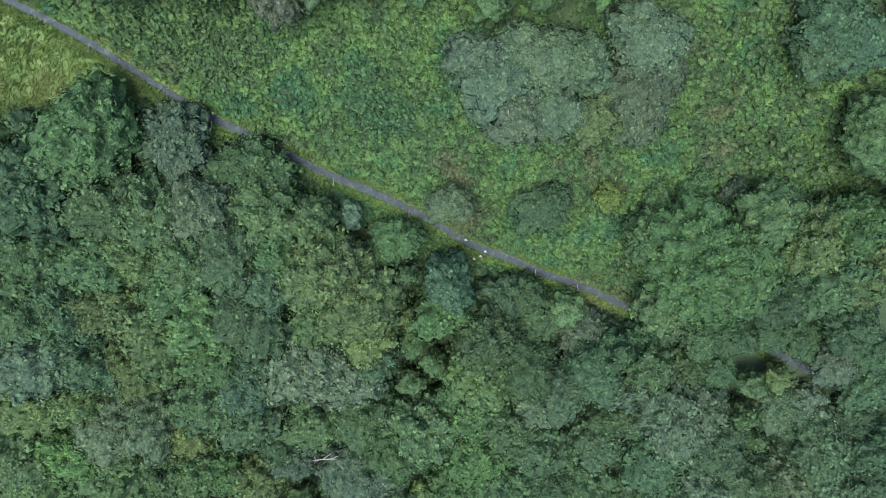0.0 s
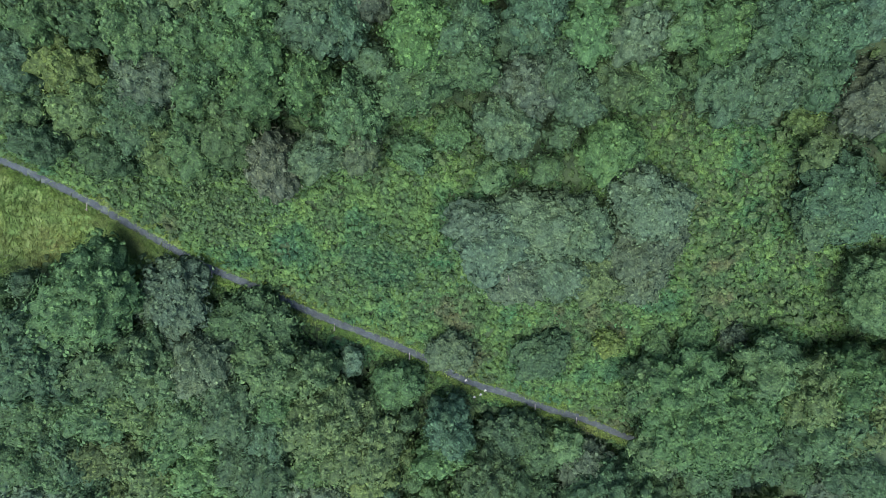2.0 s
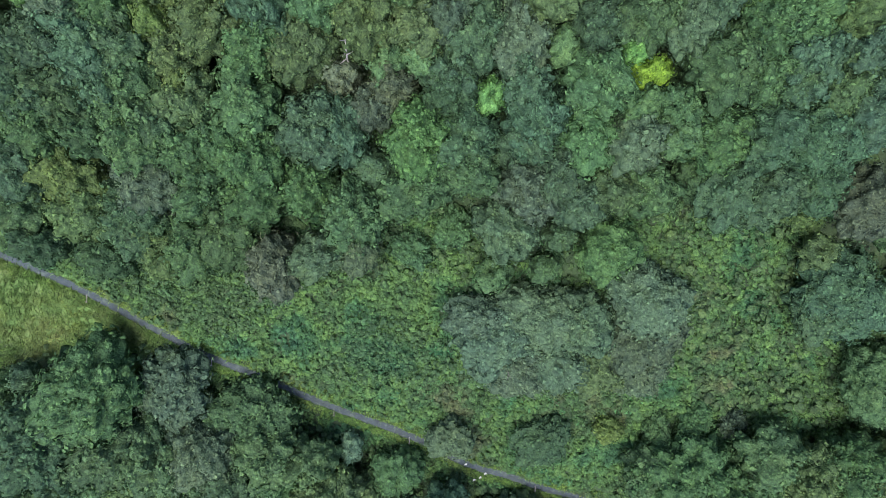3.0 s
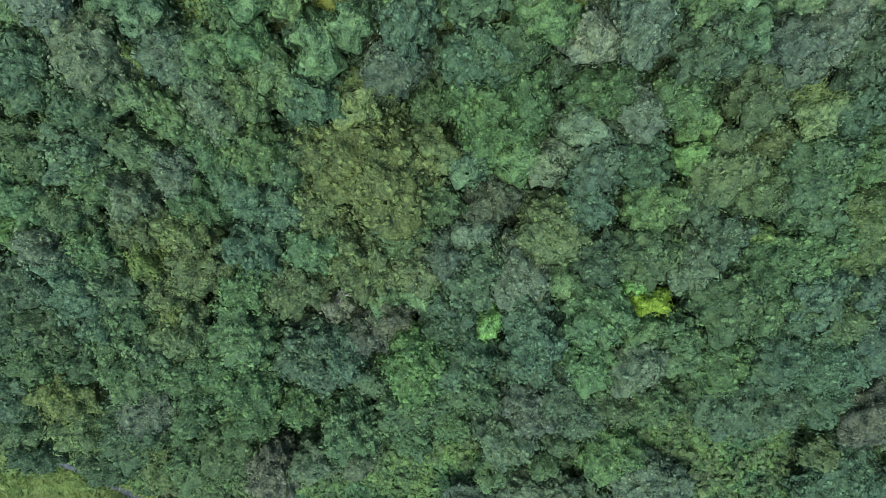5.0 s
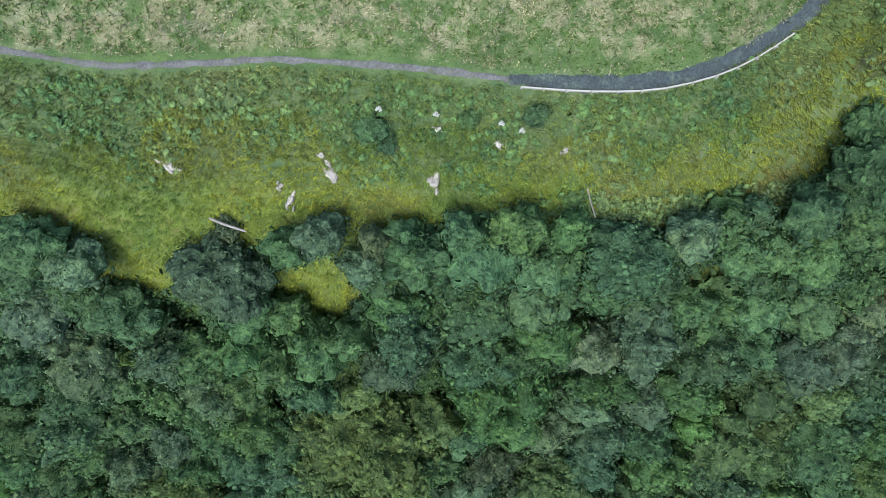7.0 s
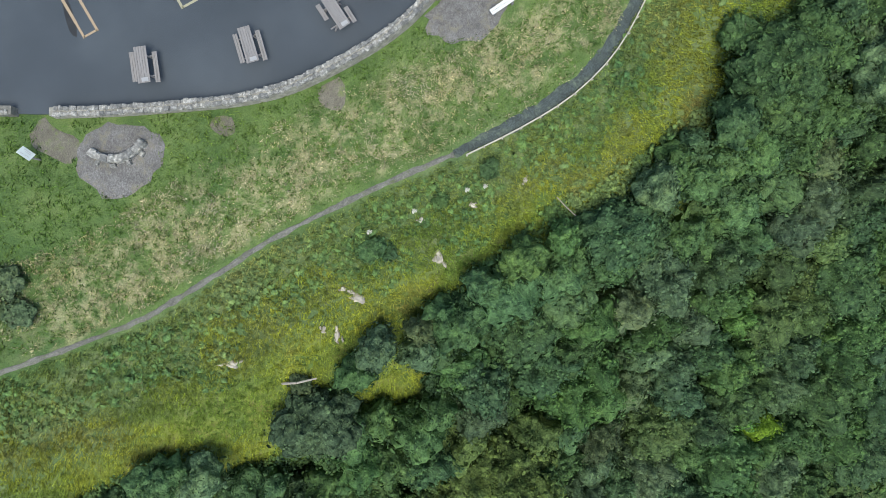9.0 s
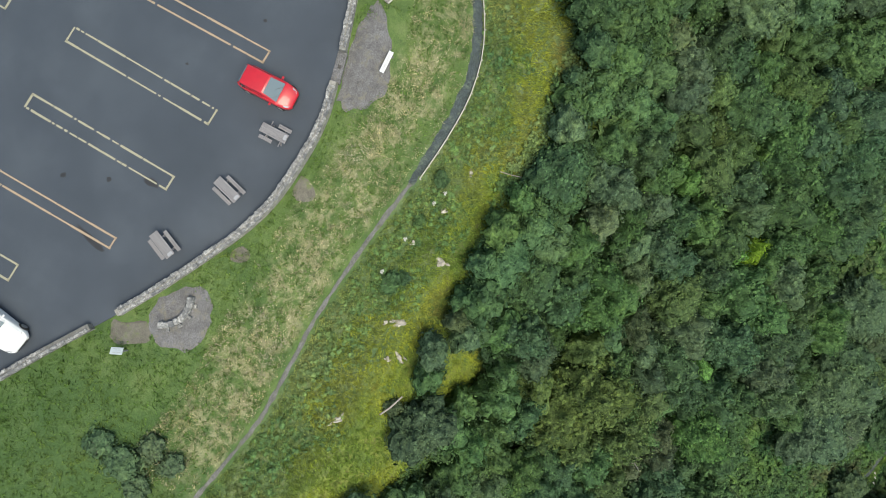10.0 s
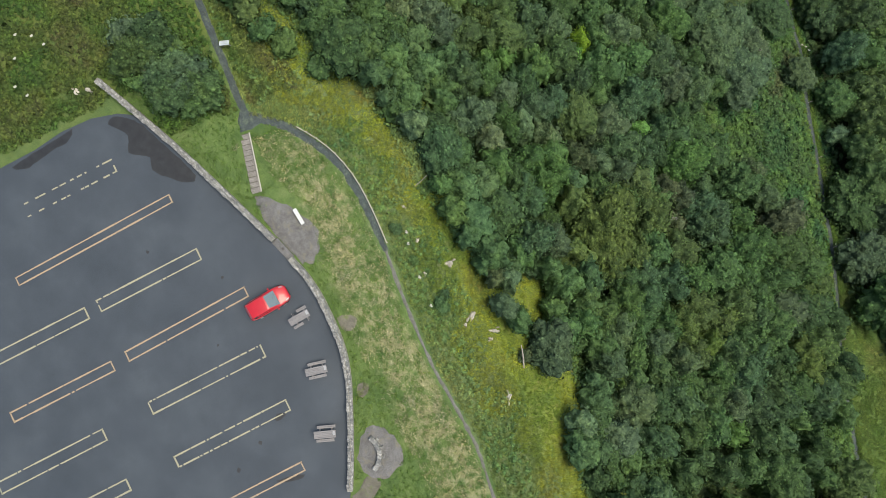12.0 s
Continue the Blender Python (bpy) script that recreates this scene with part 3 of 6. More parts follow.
def dome_mesh(name, seed, radius, tall, puffs, rise, tufts, tuft, leaves, leaf, material, rough=0.06, ragged=0.5):
    """A crown: leafy tufts and loose sprays all over an uneven dome of rounded boughs, standing on z = 0 and rising to tall.
    rise: how far a bough stands out; ragged: how far tufts and sprays stray from the surface, in their own lengths."""
    rng = np.random.default_rng(seed)
    k = np.arange(puffs)
    turn = k * 2.39996 + rng.uniform(0, 6.28)
    up = 1 - (k + 0.5) / puffs * 1.3
    ring = np.sqrt(np.clip(1 - up * up, 0, 1))
    bough = unit_rows(np.stack([np.cos(turn) * ring, np.sin(turn) * ring, up], 1) + rng.normal(0, 0.45 / np.sqrt(puffs), (puffs, 3)))
    own = 1 + rng.uniform(-rough, rough, puffs)
    apart = np.sqrt(2 * 1.3 * math.pi / puffs) * 0.62
    p = rng.uniform(0, 6.28, 5)

    def surface(way):
        a = np.arctan2(way[:, 1], way[:, 0])
        lobes = 1 + 0.1 * np.sin(a * 2 + p[0]) + 0.09 * np.sin(a * 3 + p[1] + way[:, 2] * 2) + 0.07 * np.sin(a * 5 + p[2] - way[:, 2] * 3) + 0.06 * np.sin(way[:, 2] * 6 + a * 2 + p[3])
        far = np.linalg.norm(way[:, None] - bough[None], axis=2)
        near = far.argmin(1)
        d = far[np.arange(len(way)), near] / apart
        swell = rise * (1 - 1.5 * np.clip(d, 0, 1.2) ** 2.4)
        reach = lobes * own[near]
        at = way * reach[:, None] * np.array([radius, radius, tall * 0.62]) * 0.92
        face = unit_rows(way * np.array([1 / radius, 1 / radius, 1.6 / tall]))
        lump = unit_rows(way - bough[near] + 1e-6) * np.clip(d, 0, 1)[:, None]
        return at + face * swell[:, None] + np.array([0, 0, tall * 0.38]), unit_rows(face + 1.35 * lump)

    def ways(n):
        z = 1 - 1.28 * rng.uniform(0, 1, n) ** 1.4
        a = rng.uniform(0, 6.283, n)
        r = np.sqrt(np.clip(1 - z * z, 0, 1))
        return surface(np.stack([np.cos(a) * r, np.sin(a) * r, z], 1))

    at, face = ways(tufts)
    at = at + face * (tuft * (0.25 + ragged * np.abs(rng.normal(0, 0.9, tufts))))[:, None]
    tv, tf, tn = rosettes(rng, at, face, tuft * rng.uniform(0.65, 1.35, tufts))
    at, face = ways(leaves)
    at = at + face * (leaf * (1.0 + 1.6 * ragged * np.abs(rng.normal(0, 1.0, leaves))))[:, None]
    v, f, glow = sprays(rng, at, face, leaf * rng.uniform(0.6, 1.4, leaves), stray=0.45, shade=0.3)
    dome, dome_faces = DOMES[(radius > 1.9) + (radius > 6)]
    inner, inner_face = surface(dome)
    inner = inner - inner_face * (1.2 * tuft)
    glow = np.concatenate([inner_face, tn, glow])
    faces = dome_faces.tolist() + (tf + len(inner)).tolist() + (f + len(inner) + len(tv)).tolist()
    return soup(name, np.concatenate([inner, tv, v]).tolist(), faces, material, glow.tolist()), glow


def trunk_mesh(seed, tall, radius):
    """A tapered, leaning trunk that forks into limbs inside the crown; tall is the crown's top."""
    rnd = random.Random(seed)
    bm = bmesh.new()
    p, r = Vector((0, 0, -0.9)), 0.028 * tall
    fork = Vector((rnd.uniform(-0.25, 0.25), rnd.uniform(-0.25, 0.25), tall * 0.38))
    tube(bm, p, fork, r, r * 0.7, 7)
    for k in range(6):
        a = k * 1.05 + rnd.uniform(-0.3, 0.3)
        mid = fork + Vector((math.cos(a) * radius * 0.35, math.sin(a) * radius * 0.35, tall * rnd.uniform(0.14, 0.24)))
        tip = mid + Vector((math.cos(a) * radius * 0.35, math.sin(a) * radius * 0.35, tall * rnd.uniform(0.08, 0.2)))
        tube(bm, fork, mid, r * 0.5, r * 0.32, 5)
        tube(bm, mid, tip, r * 0.32, r * 0.08, 4)
    return mesh_of("trunk", bm, BARK)


class Kind:
    """Some crowns and trunks of one kind of tree, of about one size."""

    def __init__(self, seed, count, radius, tall, **how):
        self.radius, self.tall, self.crowns = radius, tall, []
        for k in range(count):
            crown, glow = dome_mesh("crown", seed + k, radius, tall * 0.72, material=LEAF, **how)
            self.crowns.append((crown, trunk_mesh(seed + k, tall, radius), glow))


KINDS = {
    # broad crowns with bold rounded boughs
    "B4": Kind(90, 2, 7.0, 11.0, puffs=110, rise=1.25, tufts=2300, tuft=0.2, leaves=4500, leaf=0.12),
    "B3": Kind(100, 6, 3.9, 8.5, puffs=60, rise=0.9, tufts=640, tuft=0.19, leaves=1500, leaf=0.11),
    "B2": Kind(120, 6, 2.6, 7.0, puffs=34, rise=0.72, tufts=330, tuft=0.155, leaves=800, leaf=0.09),
    "B1": Kind(140, 4, 1.6, 5.0, puffs=15, rise=0.5, tufts=140, tuft=0.14, leaves=340, leaf=0.085),
    # fine, feathery crowns of willow and birch
    "F3": Kind(200, 5, 3.9, 9.0, puffs=90, rise=0.62, tufts=420, tuft=0.16, leaves=2400, leaf=0.1, rough=0.1, ragged=0.9),
    "F2": Kind(220, 5, 2.6, 7.0, puffs=50, rise=0.5, tufts=240, tuft=0.14, leaves=1200, leaf=0.085, rough=0.1, ragged=0.9),
    "F1": Kind(240, 3, 1.6, 4.6, puffs=22, rise=0.36, tufts=110, tuft=0.13, leaves=520, leaf=0.08, rough=0.1, ragged=0.9),
    # low spreading bushes
    "S2": Kind(300, 3, 2.2, 3.2, puffs=34, rise=0.42, tufts=210, tuft=0.15, leaves=800, leaf=0.09, rough=0.12, ragged=0.9),
    "S1": Kind(320, 4, 1.2, 2.0, puffs=14, rise=0.3, tufts=80, tuft=0.13, leaves=300, leaf=0.08, rough=0.12, ragged=0.9),
}
TONES = {
    "m": ((0.06, 0.132, 0.05), "mid-green"), "d": ((0.045, 0.1, 0.046), "dark green"), "g": ((0.084, 0.14, 0.084), "grey-green"),
    "b": ((0.055, 0.122, 0.068), "bluish green"), "y": ((0.1, 0.165, 0.042), "yellow-green"), "l": ((0.075, 0.17, 0.054), "fresh light green"),
    "o": ((0.082, 0.138, 0.048), "olive-green"), "r": ((0.082, 0.108, 0.066), "thin brownish"), "v": ((0.085, 0.205, 0.058), "vivid green"),
    "t": ((0.06, 0.155, 0.066), "cool green ferny"), "w": ((0.115, 0.155, 0.108), "silvery"), "Y": ((0.13, 0.23, 0.028), "bright yellow-green"),
}
LABELS = {"B": "tree with rounded tufted crown on the slope", "F": "willow with a fine feathery crown on the slope", "S": "low spreading bush on the slope"}
WORDS = {"B": ("tree", "tree", "broad-crowned trees of the hillside wood"), "F": ("willow_tree", "tree", "willows of the hillside wood"), "S": ("bush", "bush", "bushes on the hillside")}
tree_rnd = random.Random(77)
standing = []


def tree(x, y, r, code="B", tone="m", tall=0.0):
    """One tree with its crown's middle above (x, y); code: B broad, F feathery, S bush."""
    size = ("4" if r > 6 else "3" if r > 3.2 else "2" if r > 2.0 else "1") if code != "S" else ("2" if r > 1.6 else "1")
    kind = KINDS[code + size]
    crown, trunk, _ = kind.crowns[tree_rnd.randrange(len(kind.crowns))]
    s = r / kind.radius
    up = (tall or kind.tall * (0.4 + 0.6 * s) * tree_rnd.uniform(0.94, 1.06)) / kind.tall
    standing.append((x, y, r))
    name, category, group = WORDS[code]
    root = tagged(new(name), TONES[tone][1] + " " + LABELS[code], category, group)
    root.matrix_basis = pose(x, y, ground_z(x, y), 0, 0, tree_rnd.uniform(0, 360)) @ Matrix.Diagonal((s * tree_rnd.uniform(0.88, 1.14), s * tree_rnd.uniform(0.88, 1.14), up, 1))
    stem = new("trunk", trunk)
    stem.parent = root
    top = new("crown", crown)
    top.parent = root
    top.location.z = kind.tall * (0.28 if code != "S" else 0.12)
    f = tree_rnd.uniform(0.92, 1.26)
    c = TONES[tone][0]
    if tone not in "Yv":
        c = [0.68 * a + 0.32 * b for a, b in zip(c, (0.0735, 0.131, 0.053))]
    top.color = (c[0] * f * tree_rnd.uniform(0.92, 1.08), c[1] * f, c[2] * f * tree_rnd.uniform(0.9, 1.1), 1)
    return root


# ---------------------------------------------------------------- which ground lies where
lower_line = smooth_line(LOWER_PATH, 0.8)
upper_line = smooth_line(UPPER_PATH, 0.8)
east_line = smooth_line(EAST_PATH, 0.8)
LOWER_X, LOWER_Y = np.array([q.x for q in lower_line]), np.array([q.y for q in lower_line])
UPPER_X, UPPER_Y = np.array([q.x for q in upper_line + east_line]), np.array([q.y for q in upper_line + east_line])
WALL_LINE = smooth_line(WALL_WEST, 0.8) + smooth_line(WALL_MIDDLE, 0.8) + smooth_line(WALL_EAST, 0.8)
WALL_X, WALL_Y = np.array([q.x for q in WALL_LINE]), np.array([q.y for q in WALL_LINE])


def above_lower(x, y):
    return y - np.interp(x, LOWER_X, LOWER_Y)


def above_upper(x, y):
    return y - np.interp(x, UPPER_X, UPPER_Y)


def below_wall(x, y):
    return np.interp(x, WALL_X, WALL_Y) - y


def meadow_depth(x):
    """How far the western meadow reaches below the lower footpath."""
    return float(np.interp(x, (-60, -46, -40, -34, -29, -25), (15, 14, 9, 5, 2.6, 1.2)))


EDGE_X = (-60, -23.5, -21.4, -19, -15, -11.5, -6.7, -3.9, 0, 1.5, 3.6, 6.4, 9.5, 13.8, 18.2, 21, 26, 32, 60)
EDGE_Y = (71, 68, 66.5, 64.4, 63.6, 66.6, 66.6, 66.8, 67.4, 68.6, 68.4, 69.6, 69.2, 69.8, 70.2, 71.2, 73.4, 75.6, 78)


def wood_edge(x):
    return float(np.interp(x, EDGE_X, EDGE_Y))


# ---------------------------------------------------------------- the wood
# below and beside the lower footpath
tree(-18.8, 14.0, 4.15, "B", "m", 4.6)
tree(-26.3, 17.0, 3.72, "B", "g", 4.6)
tree(-33.5, 16.9, 4.64, "B", "m", 8.8)
tree(-38.9, 12.3, 5.08, "B", "d", 9.1)
tree(-32.5, 11.7, 4.23, "B", "m", 8.5)
tree(-27.7, 10.2, 4.27, "B", "m", 8.5)
tree(-23.7, 10.6, 3.68, "F", "g", 8.1)
tree(-16.8, 10.2, 2.97, "B", "m", 7.6)
tree(-12.9, 9.5, 2.80, "B", "o", 7.4)
tree(-8.8, 10.4, 1.52, "F", "g", 3.4)
tree(-4.0, 7.8, 2.94, "F", "m", 4.6)
tree(-40.8, 6.8, 4.08, "B", "d", 8.4)
tree(-34.3, 5.8, 3.81, "B", "m", 8.2)
tree(-30.2, 6.4, 3.79, "B", "o", 8.2)
tree(-25.7, 5.9, 4.12, "B", "m", 8.4)
tree(-21.0, 6.5, 4.09, "F", "b", 8.4)
tree(-16.6, 6.7, 2.68, "B", "m", 7.3)
tree(-11.9, 4.7, 4.58, "B", "o", 8.7)
tree(-7.4, 1.9, 4.44, "B", "o", 8.6)
tree(-11.8, 0.0, 3.34, "B", "l", 7.8)
tree(-7.1, -2.2, 3.08, "B", "y", 7.6)
tree(-9.4, 5.1, 2.90, "B", "o", 7.5)
tree(-43.2, 0.4, 4.62, "B", "d", 8.8)
tree(-38.8, 1.1, 3.97, "B", "d", 8.3)
tree(-34.7, 0.6, 3.85, "B", "o", 8.2)
tree(-31.0, -0.6, 4.41, "B", "o", 8.6)
tree(-27.6, 2.2, 3.61, "B", "m", 8.0)
tree(-24.9, -0.5, 4.53, "B", "l", 8.7)
tree(-19.4, -0.4, 5.29, "F", "b", 9.2)
tree(-17.5, 3.2, 3.26, "F", "b", 7.8)
tree(-43.4, -4.5, 4.82, "B", "g", 8.9)
tree(-38.2, -5.1, 4.17, "B", "d", 8.4)
tree(-33.3, -5.7, 3.65, "F", "o", 8.1)
tree(-29.1, -4.7, 3.49, "B", "m", 7.9)
tree(-24.4, -4.2, 4.27, "B", "m", 8.5)
tree(-21.8, -7.2, 4.10, "F", "b", 8.4)
tree(-13.9, -5.3, 4.98, "B", "g", 9.0)
tree(-10.4, -6.7, 4.10, "B", "g", 8.4)
tree(-18.0, -6.8, 3.54, "B", "b", 8.0)
tree(-6.6, -5.3, 2.95, "B", "d", 7.5)
tree(-45.4, -10.0, 4.34, "B", "o", 8.6)
tree(-41.0, -10.3, 3.99, "B", "o", 8.3)
tree(-37.1, -12.7, 4.58, "F", "g", 8.7)
tree(-33.0, -12.7, 4.58, "F", "g", 8.7)
tree(-28.9, -14.7, 2.89, "B", "y", 7.5)
tree(-25.4, -9.7, 4.20, "B", "m", 8.5)
tree(-21.2, -11.8, 4.27, "B", "d", 8.5)
tree(-18.8, -14.8, 3.42, "B", "d", 7.9)
tree(-13.3, -11.6, 4.40, "B", "m", 8.6)
tree(-8.1, -11.5, 4.04, "F", "d", 8.3)
tree(-49.7, -17.6, 4.62, "B", "m", 8.8)
tree(-43.2, -17.5, 4.24, "B", "l", 8.5)
tree(-38.1, -19.6, 5.30, "B", "l", 9.3)
tree(-32.4, -21.0, 3.97, "B", "d", 8.3)
tree(-28.9, -19.8, 3.56, "B", "m", 8.0)
tree(-25.3, -19.7, 3.78, "B", "m", 8.1)
tree(-21.9, -20.4, 3.80, "B", "o", 8.2)
tree(-16.8, -17.6, 3.27, "F", "g", 7.8)
tree(-8.4, -19.5, 5.30, "F", "g", 9.3)
tree(-4.2, -16.4, 4.42, "F", "m", 8.6)
tree(-1.2, -13.2, 4.46, "B", "m", 8.6)
tree(-49.1, -22.4, 5.40, "B", "l", 9.3)
tree(-43.3, -23.3, 4.66, "B", "m", 8.8)
tree(1.6, 11.7, 2.12, "F", "g", 3.4)
tree(11.4, 11.5, 2.92, "F", "d", 3.4)
tree(34.1, 11.0, 3.07, "B", "m", 7.6)
tree(28.6, 6.4, 7.0, "B", "m", 8.8)
tree(23.6, 12.8, 1.7, "S", "m", 2.4)
tree(27.6, 14.0, 1.9, "S", "m", 2.6)
tree(31.6, 13.4, 1.8, "S", "g", 2.5)
tree(35.2, 12.2, 1.9, "S", "m", 2.6)
tree(25.2, 1.6, 3.0, "B", "o", 6.6)
tree(22.6, 8.4, 2.6, "B", "d", 6.0)
tree(35.9, 2.3, 3.09, "B", "d", 8.3)
tree(26.2, -0.7, 2.29, "B", "d", 4.6)
tree(30.4, -1.7, 2.64, "B", "d", 4.6)
tree(34.1, -1.7, 2.31, "B", "d", 4.6)
tree(38.9, 8.4, 3.61, "B", "o", 8.0)
tree(42.4, 9.8, 3.58, "B", "m", 8.0)
tree(41.5, 5.0, 4.33, "B", "d", 8.6)
tree(45.2, 6.0, 3.68, "B", "o", 8.1)
tree(38.3, -1.0, 2.29, "B", "d", 4.6)
tree(41.7, -1.4, 2.74, "B", "d", 4.6)
tree(45.3, 0.0, 3.21, "B", "d", 7.7)
tree(50.8, -3.6, 2.79, "B", "d", 4.6)
tree(1.7, 3.5, 2.79, "F", "b", 8.0)
tree(1.2, 0.5, 3.01, "B", "m", 7.6)
tree(7.7, 2.1, 2.77, "B", "d", 4.6)
tree(11.6, -0.1, 2.93, "B", "d", 4.6)
tree(10.4, 2.4, 2.22, "B", "d", 4.6)
tree(14.6, 0.9, 1.94, "B", "d", 4.6)
tree(5.9, -2.2, 3.94, "B", "d", 8.3)
tree(5.5, -6.4, 3.88, "B", "m", 8.2)
tree(10.4, -5.3, 4.04, "F", "d", 8.3)
tree(17.5, -1.8, 3.19, "F", "g", 4.6)
tree(18.6, -5.2, 3.69, "F", "b", 8.8)
tree(23.4, -2.6, 2.66, "F", "b", 4.6)
tree(24.3, -5.1, 3.06, "B", "d", 8.2)
tree(29.5, -5.7, 2.72, "B", "d", 4.6)
tree(33.3, -6.0, 2.62, "F", "d", 4.6)
tree(21.8, -8.4, 3.17, "B", "g", 7.7)
tree(15.5, -8.0, 4.13, "F", "b", 8.4)
tree(4.4, -10.8, 3.51, "B", "m", 8.0)
tree(12.2, -10.0, 3.07, "F", "g", 7.6)
tree(8.4, -12.2, 3.56, "B", "d", 8.0)
tree(11.4, -14.4, 4.07, "B", "d", 8.4)
tree(15.3, -15.9, 2.92, "B", "d", 7.5)
tree(5.8, -16.0, 4.41, "B", "l", 8.6)
tree(21.5, -10.6, 3.37, "B", "d", 7.9)
tree(27.8, -10.9, 4.51, "B", "g", 8.7)
tree(31.3, -10.4, 3.36, "B", "g", 7.8)
tree(20.1, -14.3, 3.62, "B", "d", 8.0)
tree(26.9, -15.6, 4.99, "B", "d", 9.0)
tree(32.9, -14.9, 4.37, "F", "d", 8.6)
tree(42.4, -10.5, 3.66, "F", "g", 4.6)
tree(45.6, -10.6, 3.07, "F", "g", 4.6)
tree(46.7, -4.7, 2.71, "F", "g", 4.6)
tree(51.7, -7.4, 3.23, "B", "d", 4.6)
tree(51.1, -12.1, 3.36, "B", "d", 4.6)
tree(46.5, -15.1, 4.23, "B", "d", 8.5)
tree(53.3, -15.3, 3.65, "B", "d", 8.1)
tree(4.1, -20.8, 4.58, "B", "m", 8.7)
tree(9.7, -20.7, 4.58, "B", "d", 8.7)
tree(15.4, -20.6, 3.81, "F", "d", 8.2)
tree(19.5, -19.8, 4.40, "B", "d", 8.6)
tree(24.2, -20.6, 3.96, "F", "d", 8.3)
tree(28.8, -20.4, 4.41, "B", "d", 8.6)
tree(33.6, -20.4, 4.42, "B", "g", 8.6)
tree(39.2, -20.3, 4.57, "F", "d", 8.7)
tree(44.6, -19.3, 4.38, "B", "g", 8.6)
tree(50.6, -20.9, 4.43, "B", "b", 8.6)
tree(55.5, -19.9, 3.94, "B", "d", 8.3)
tree(6.1, 23.3, 3.81, "F", "g", 5.4)
tree(9.8, 25.0, 4.10, "F", "g", 5.4)
tree(13.8, 24.4, 2.98, "F", "g", 5.4)
tree(8.0, 20.0, 3.32, "F", "g", 5.4)
tree(12.1, 20.3, 3.08, "F", "g", 5.4)
tree(15.7, 19.9, 2.85, "F", "o", 5.4)
tree(3.9, 25.0, 2.57, "F", "g", 5.4)
tree(19.9, 26.8, 3.60, "F", "g", 5.4)
tree(20.0, 22.6, 3.72, "F", "g", 5.4)
tree(19.8, 19.6, 2.85, "F", "g", 5.4)
tree(38.2, 27.6, 4.02, "F", "b", 5.4)
tree(36.2, 25.9, 2.83, "F", "b", 5.4)
tree(18.4, 12.9, 1.63, "S", "y", 2.7)
# above the thicket
tree(-30.8, 37.0, 2.79, "B", "y", 7.4)
tree(-29.9, 34.0, 3.06, "B", "o", 7.6)
tree(-25.0, 40.4, 3.57, "B", "m", 8.0)
tree(-22.9, 40.5, 2.75, "B", "d", 7.4)
tree(-19.9, 42.4, 2.75, "B", "o", 7.4)
tree(-24.4, 36.7, 2.99, "F", "g", 7.6)
tree(-26.1, 33.6, 3.28, "F", "d", 7.8)
tree(-24.6, 31.3, 2.82, "F", "o", 7.4)
tree(-20.6, 39.0, 2.79, "B", "m", 7.4)
tree(-20.0, 36.0, 2.91, "B", "m", 7.5)
tree(-18.5, 40.6, 2.01, "B", "m", 6.9)
tree(-21.3, 31.3, 2.98, "B", "m", 7.6)
tree(-15.6, 42.4, 2.74, "B", "m", 7.4)
tree(-16.1, 38.8, 3.23, "B", "m", 7.7)
tree(-15.9, 35.6, 2.92, "B", "m", 7.5)
tree(-18.1, 32.6, 2.99, "F", "m", 7.6)
tree(-14.7, 29.5, 2.86, "F", "r", 7.5)
tree(-9.8, 40.6, 3.27, "B", "b", 7.8)
tree(-7.9, 40.8, 2.41, "B", "b", 7.2)
tree(-11.2, 36.5, 2.50, "B", "m", 7.2)
tree(-7.3, 33.9, 3.27, "B", "m", 7.8)
tree(-5.5, 42.3, 2.08, "F", "r", 6.9)
tree(-3.9, 43.9, 2.05, "F", "r", 6.9)
tree(-10.6, 30.5, 2.30, "F", "g", 7.1)
tree(-7.0, 31.5, 2.29, "F", "g", 7.1)
tree(-1.6, 40.1, 3.29, "B", "l", 7.8)
tree(-2.0, 36.3, 3.00, "B", "m", 7.6)
tree(-32.7, 43.3, 2.81, "B", "d", 7.4)
tree(-29.7, 43.0, 2.73, "B", "d", 7.4)
tree(-26.5, 43.9, 2.71, "B", "b", 7.4)
tree(-32.6, 40.7, 2.79, "B", "m", 7.4)
tree(-28.7, 40.1, 2.51, "B", "d", 7.2)
tree(-35.5, 37.1, 2.48, "F", "b", 7.2)
tree(-35.8, 34.3, 2.54, "B", "d", 7.2)
tree(-35.0, 31.4, 2.60, "F", "d", 7.3)
tree(-29.0, 30.2, 2.63, "F", "d", 7.3)
tree(-24.0, 43.5, 2.43, "B", "d", 7.2)
tree(3.9, 43.3, 1.34, "B", "v", 6.4)
tree(1.0, 43.5, 2.34, "B", "d", 7.1)
tree(2.0, 40.2, 2.62, "B", "b", 7.3)
tree(6.8, 44.4, 2.51, "B", "b", 7.2)
tree(7.9, 41.5, 2.77, "B", "b", 7.4)
tree(12.4, 40.3, 2.61, "B", "l", 7.3)
tree(16.2, 40.4, 2.89, "B", "g", 7.5)
tree(12.6, 44.3, 2.88, "B", "m", 7.5)
tree(16.5, 42.9, 1.87, "B", "m", 6.8)
tree(19.2, 42.7, 2.17, "B", "m", 7.0)
tree(22.8, 40.6, 2.70, "B", "l", 7.4)
tree(20.2, 40.4, 1.82, "B", "m", 6.7)
tree(7.5, 39.8, 2.13, "B", "d", 6.9)
tree(2.6, 37.6, 2.47, "F", "m", 7.2)
tree(7.4, 36.0, 2.81, "F", "g", 7.4)
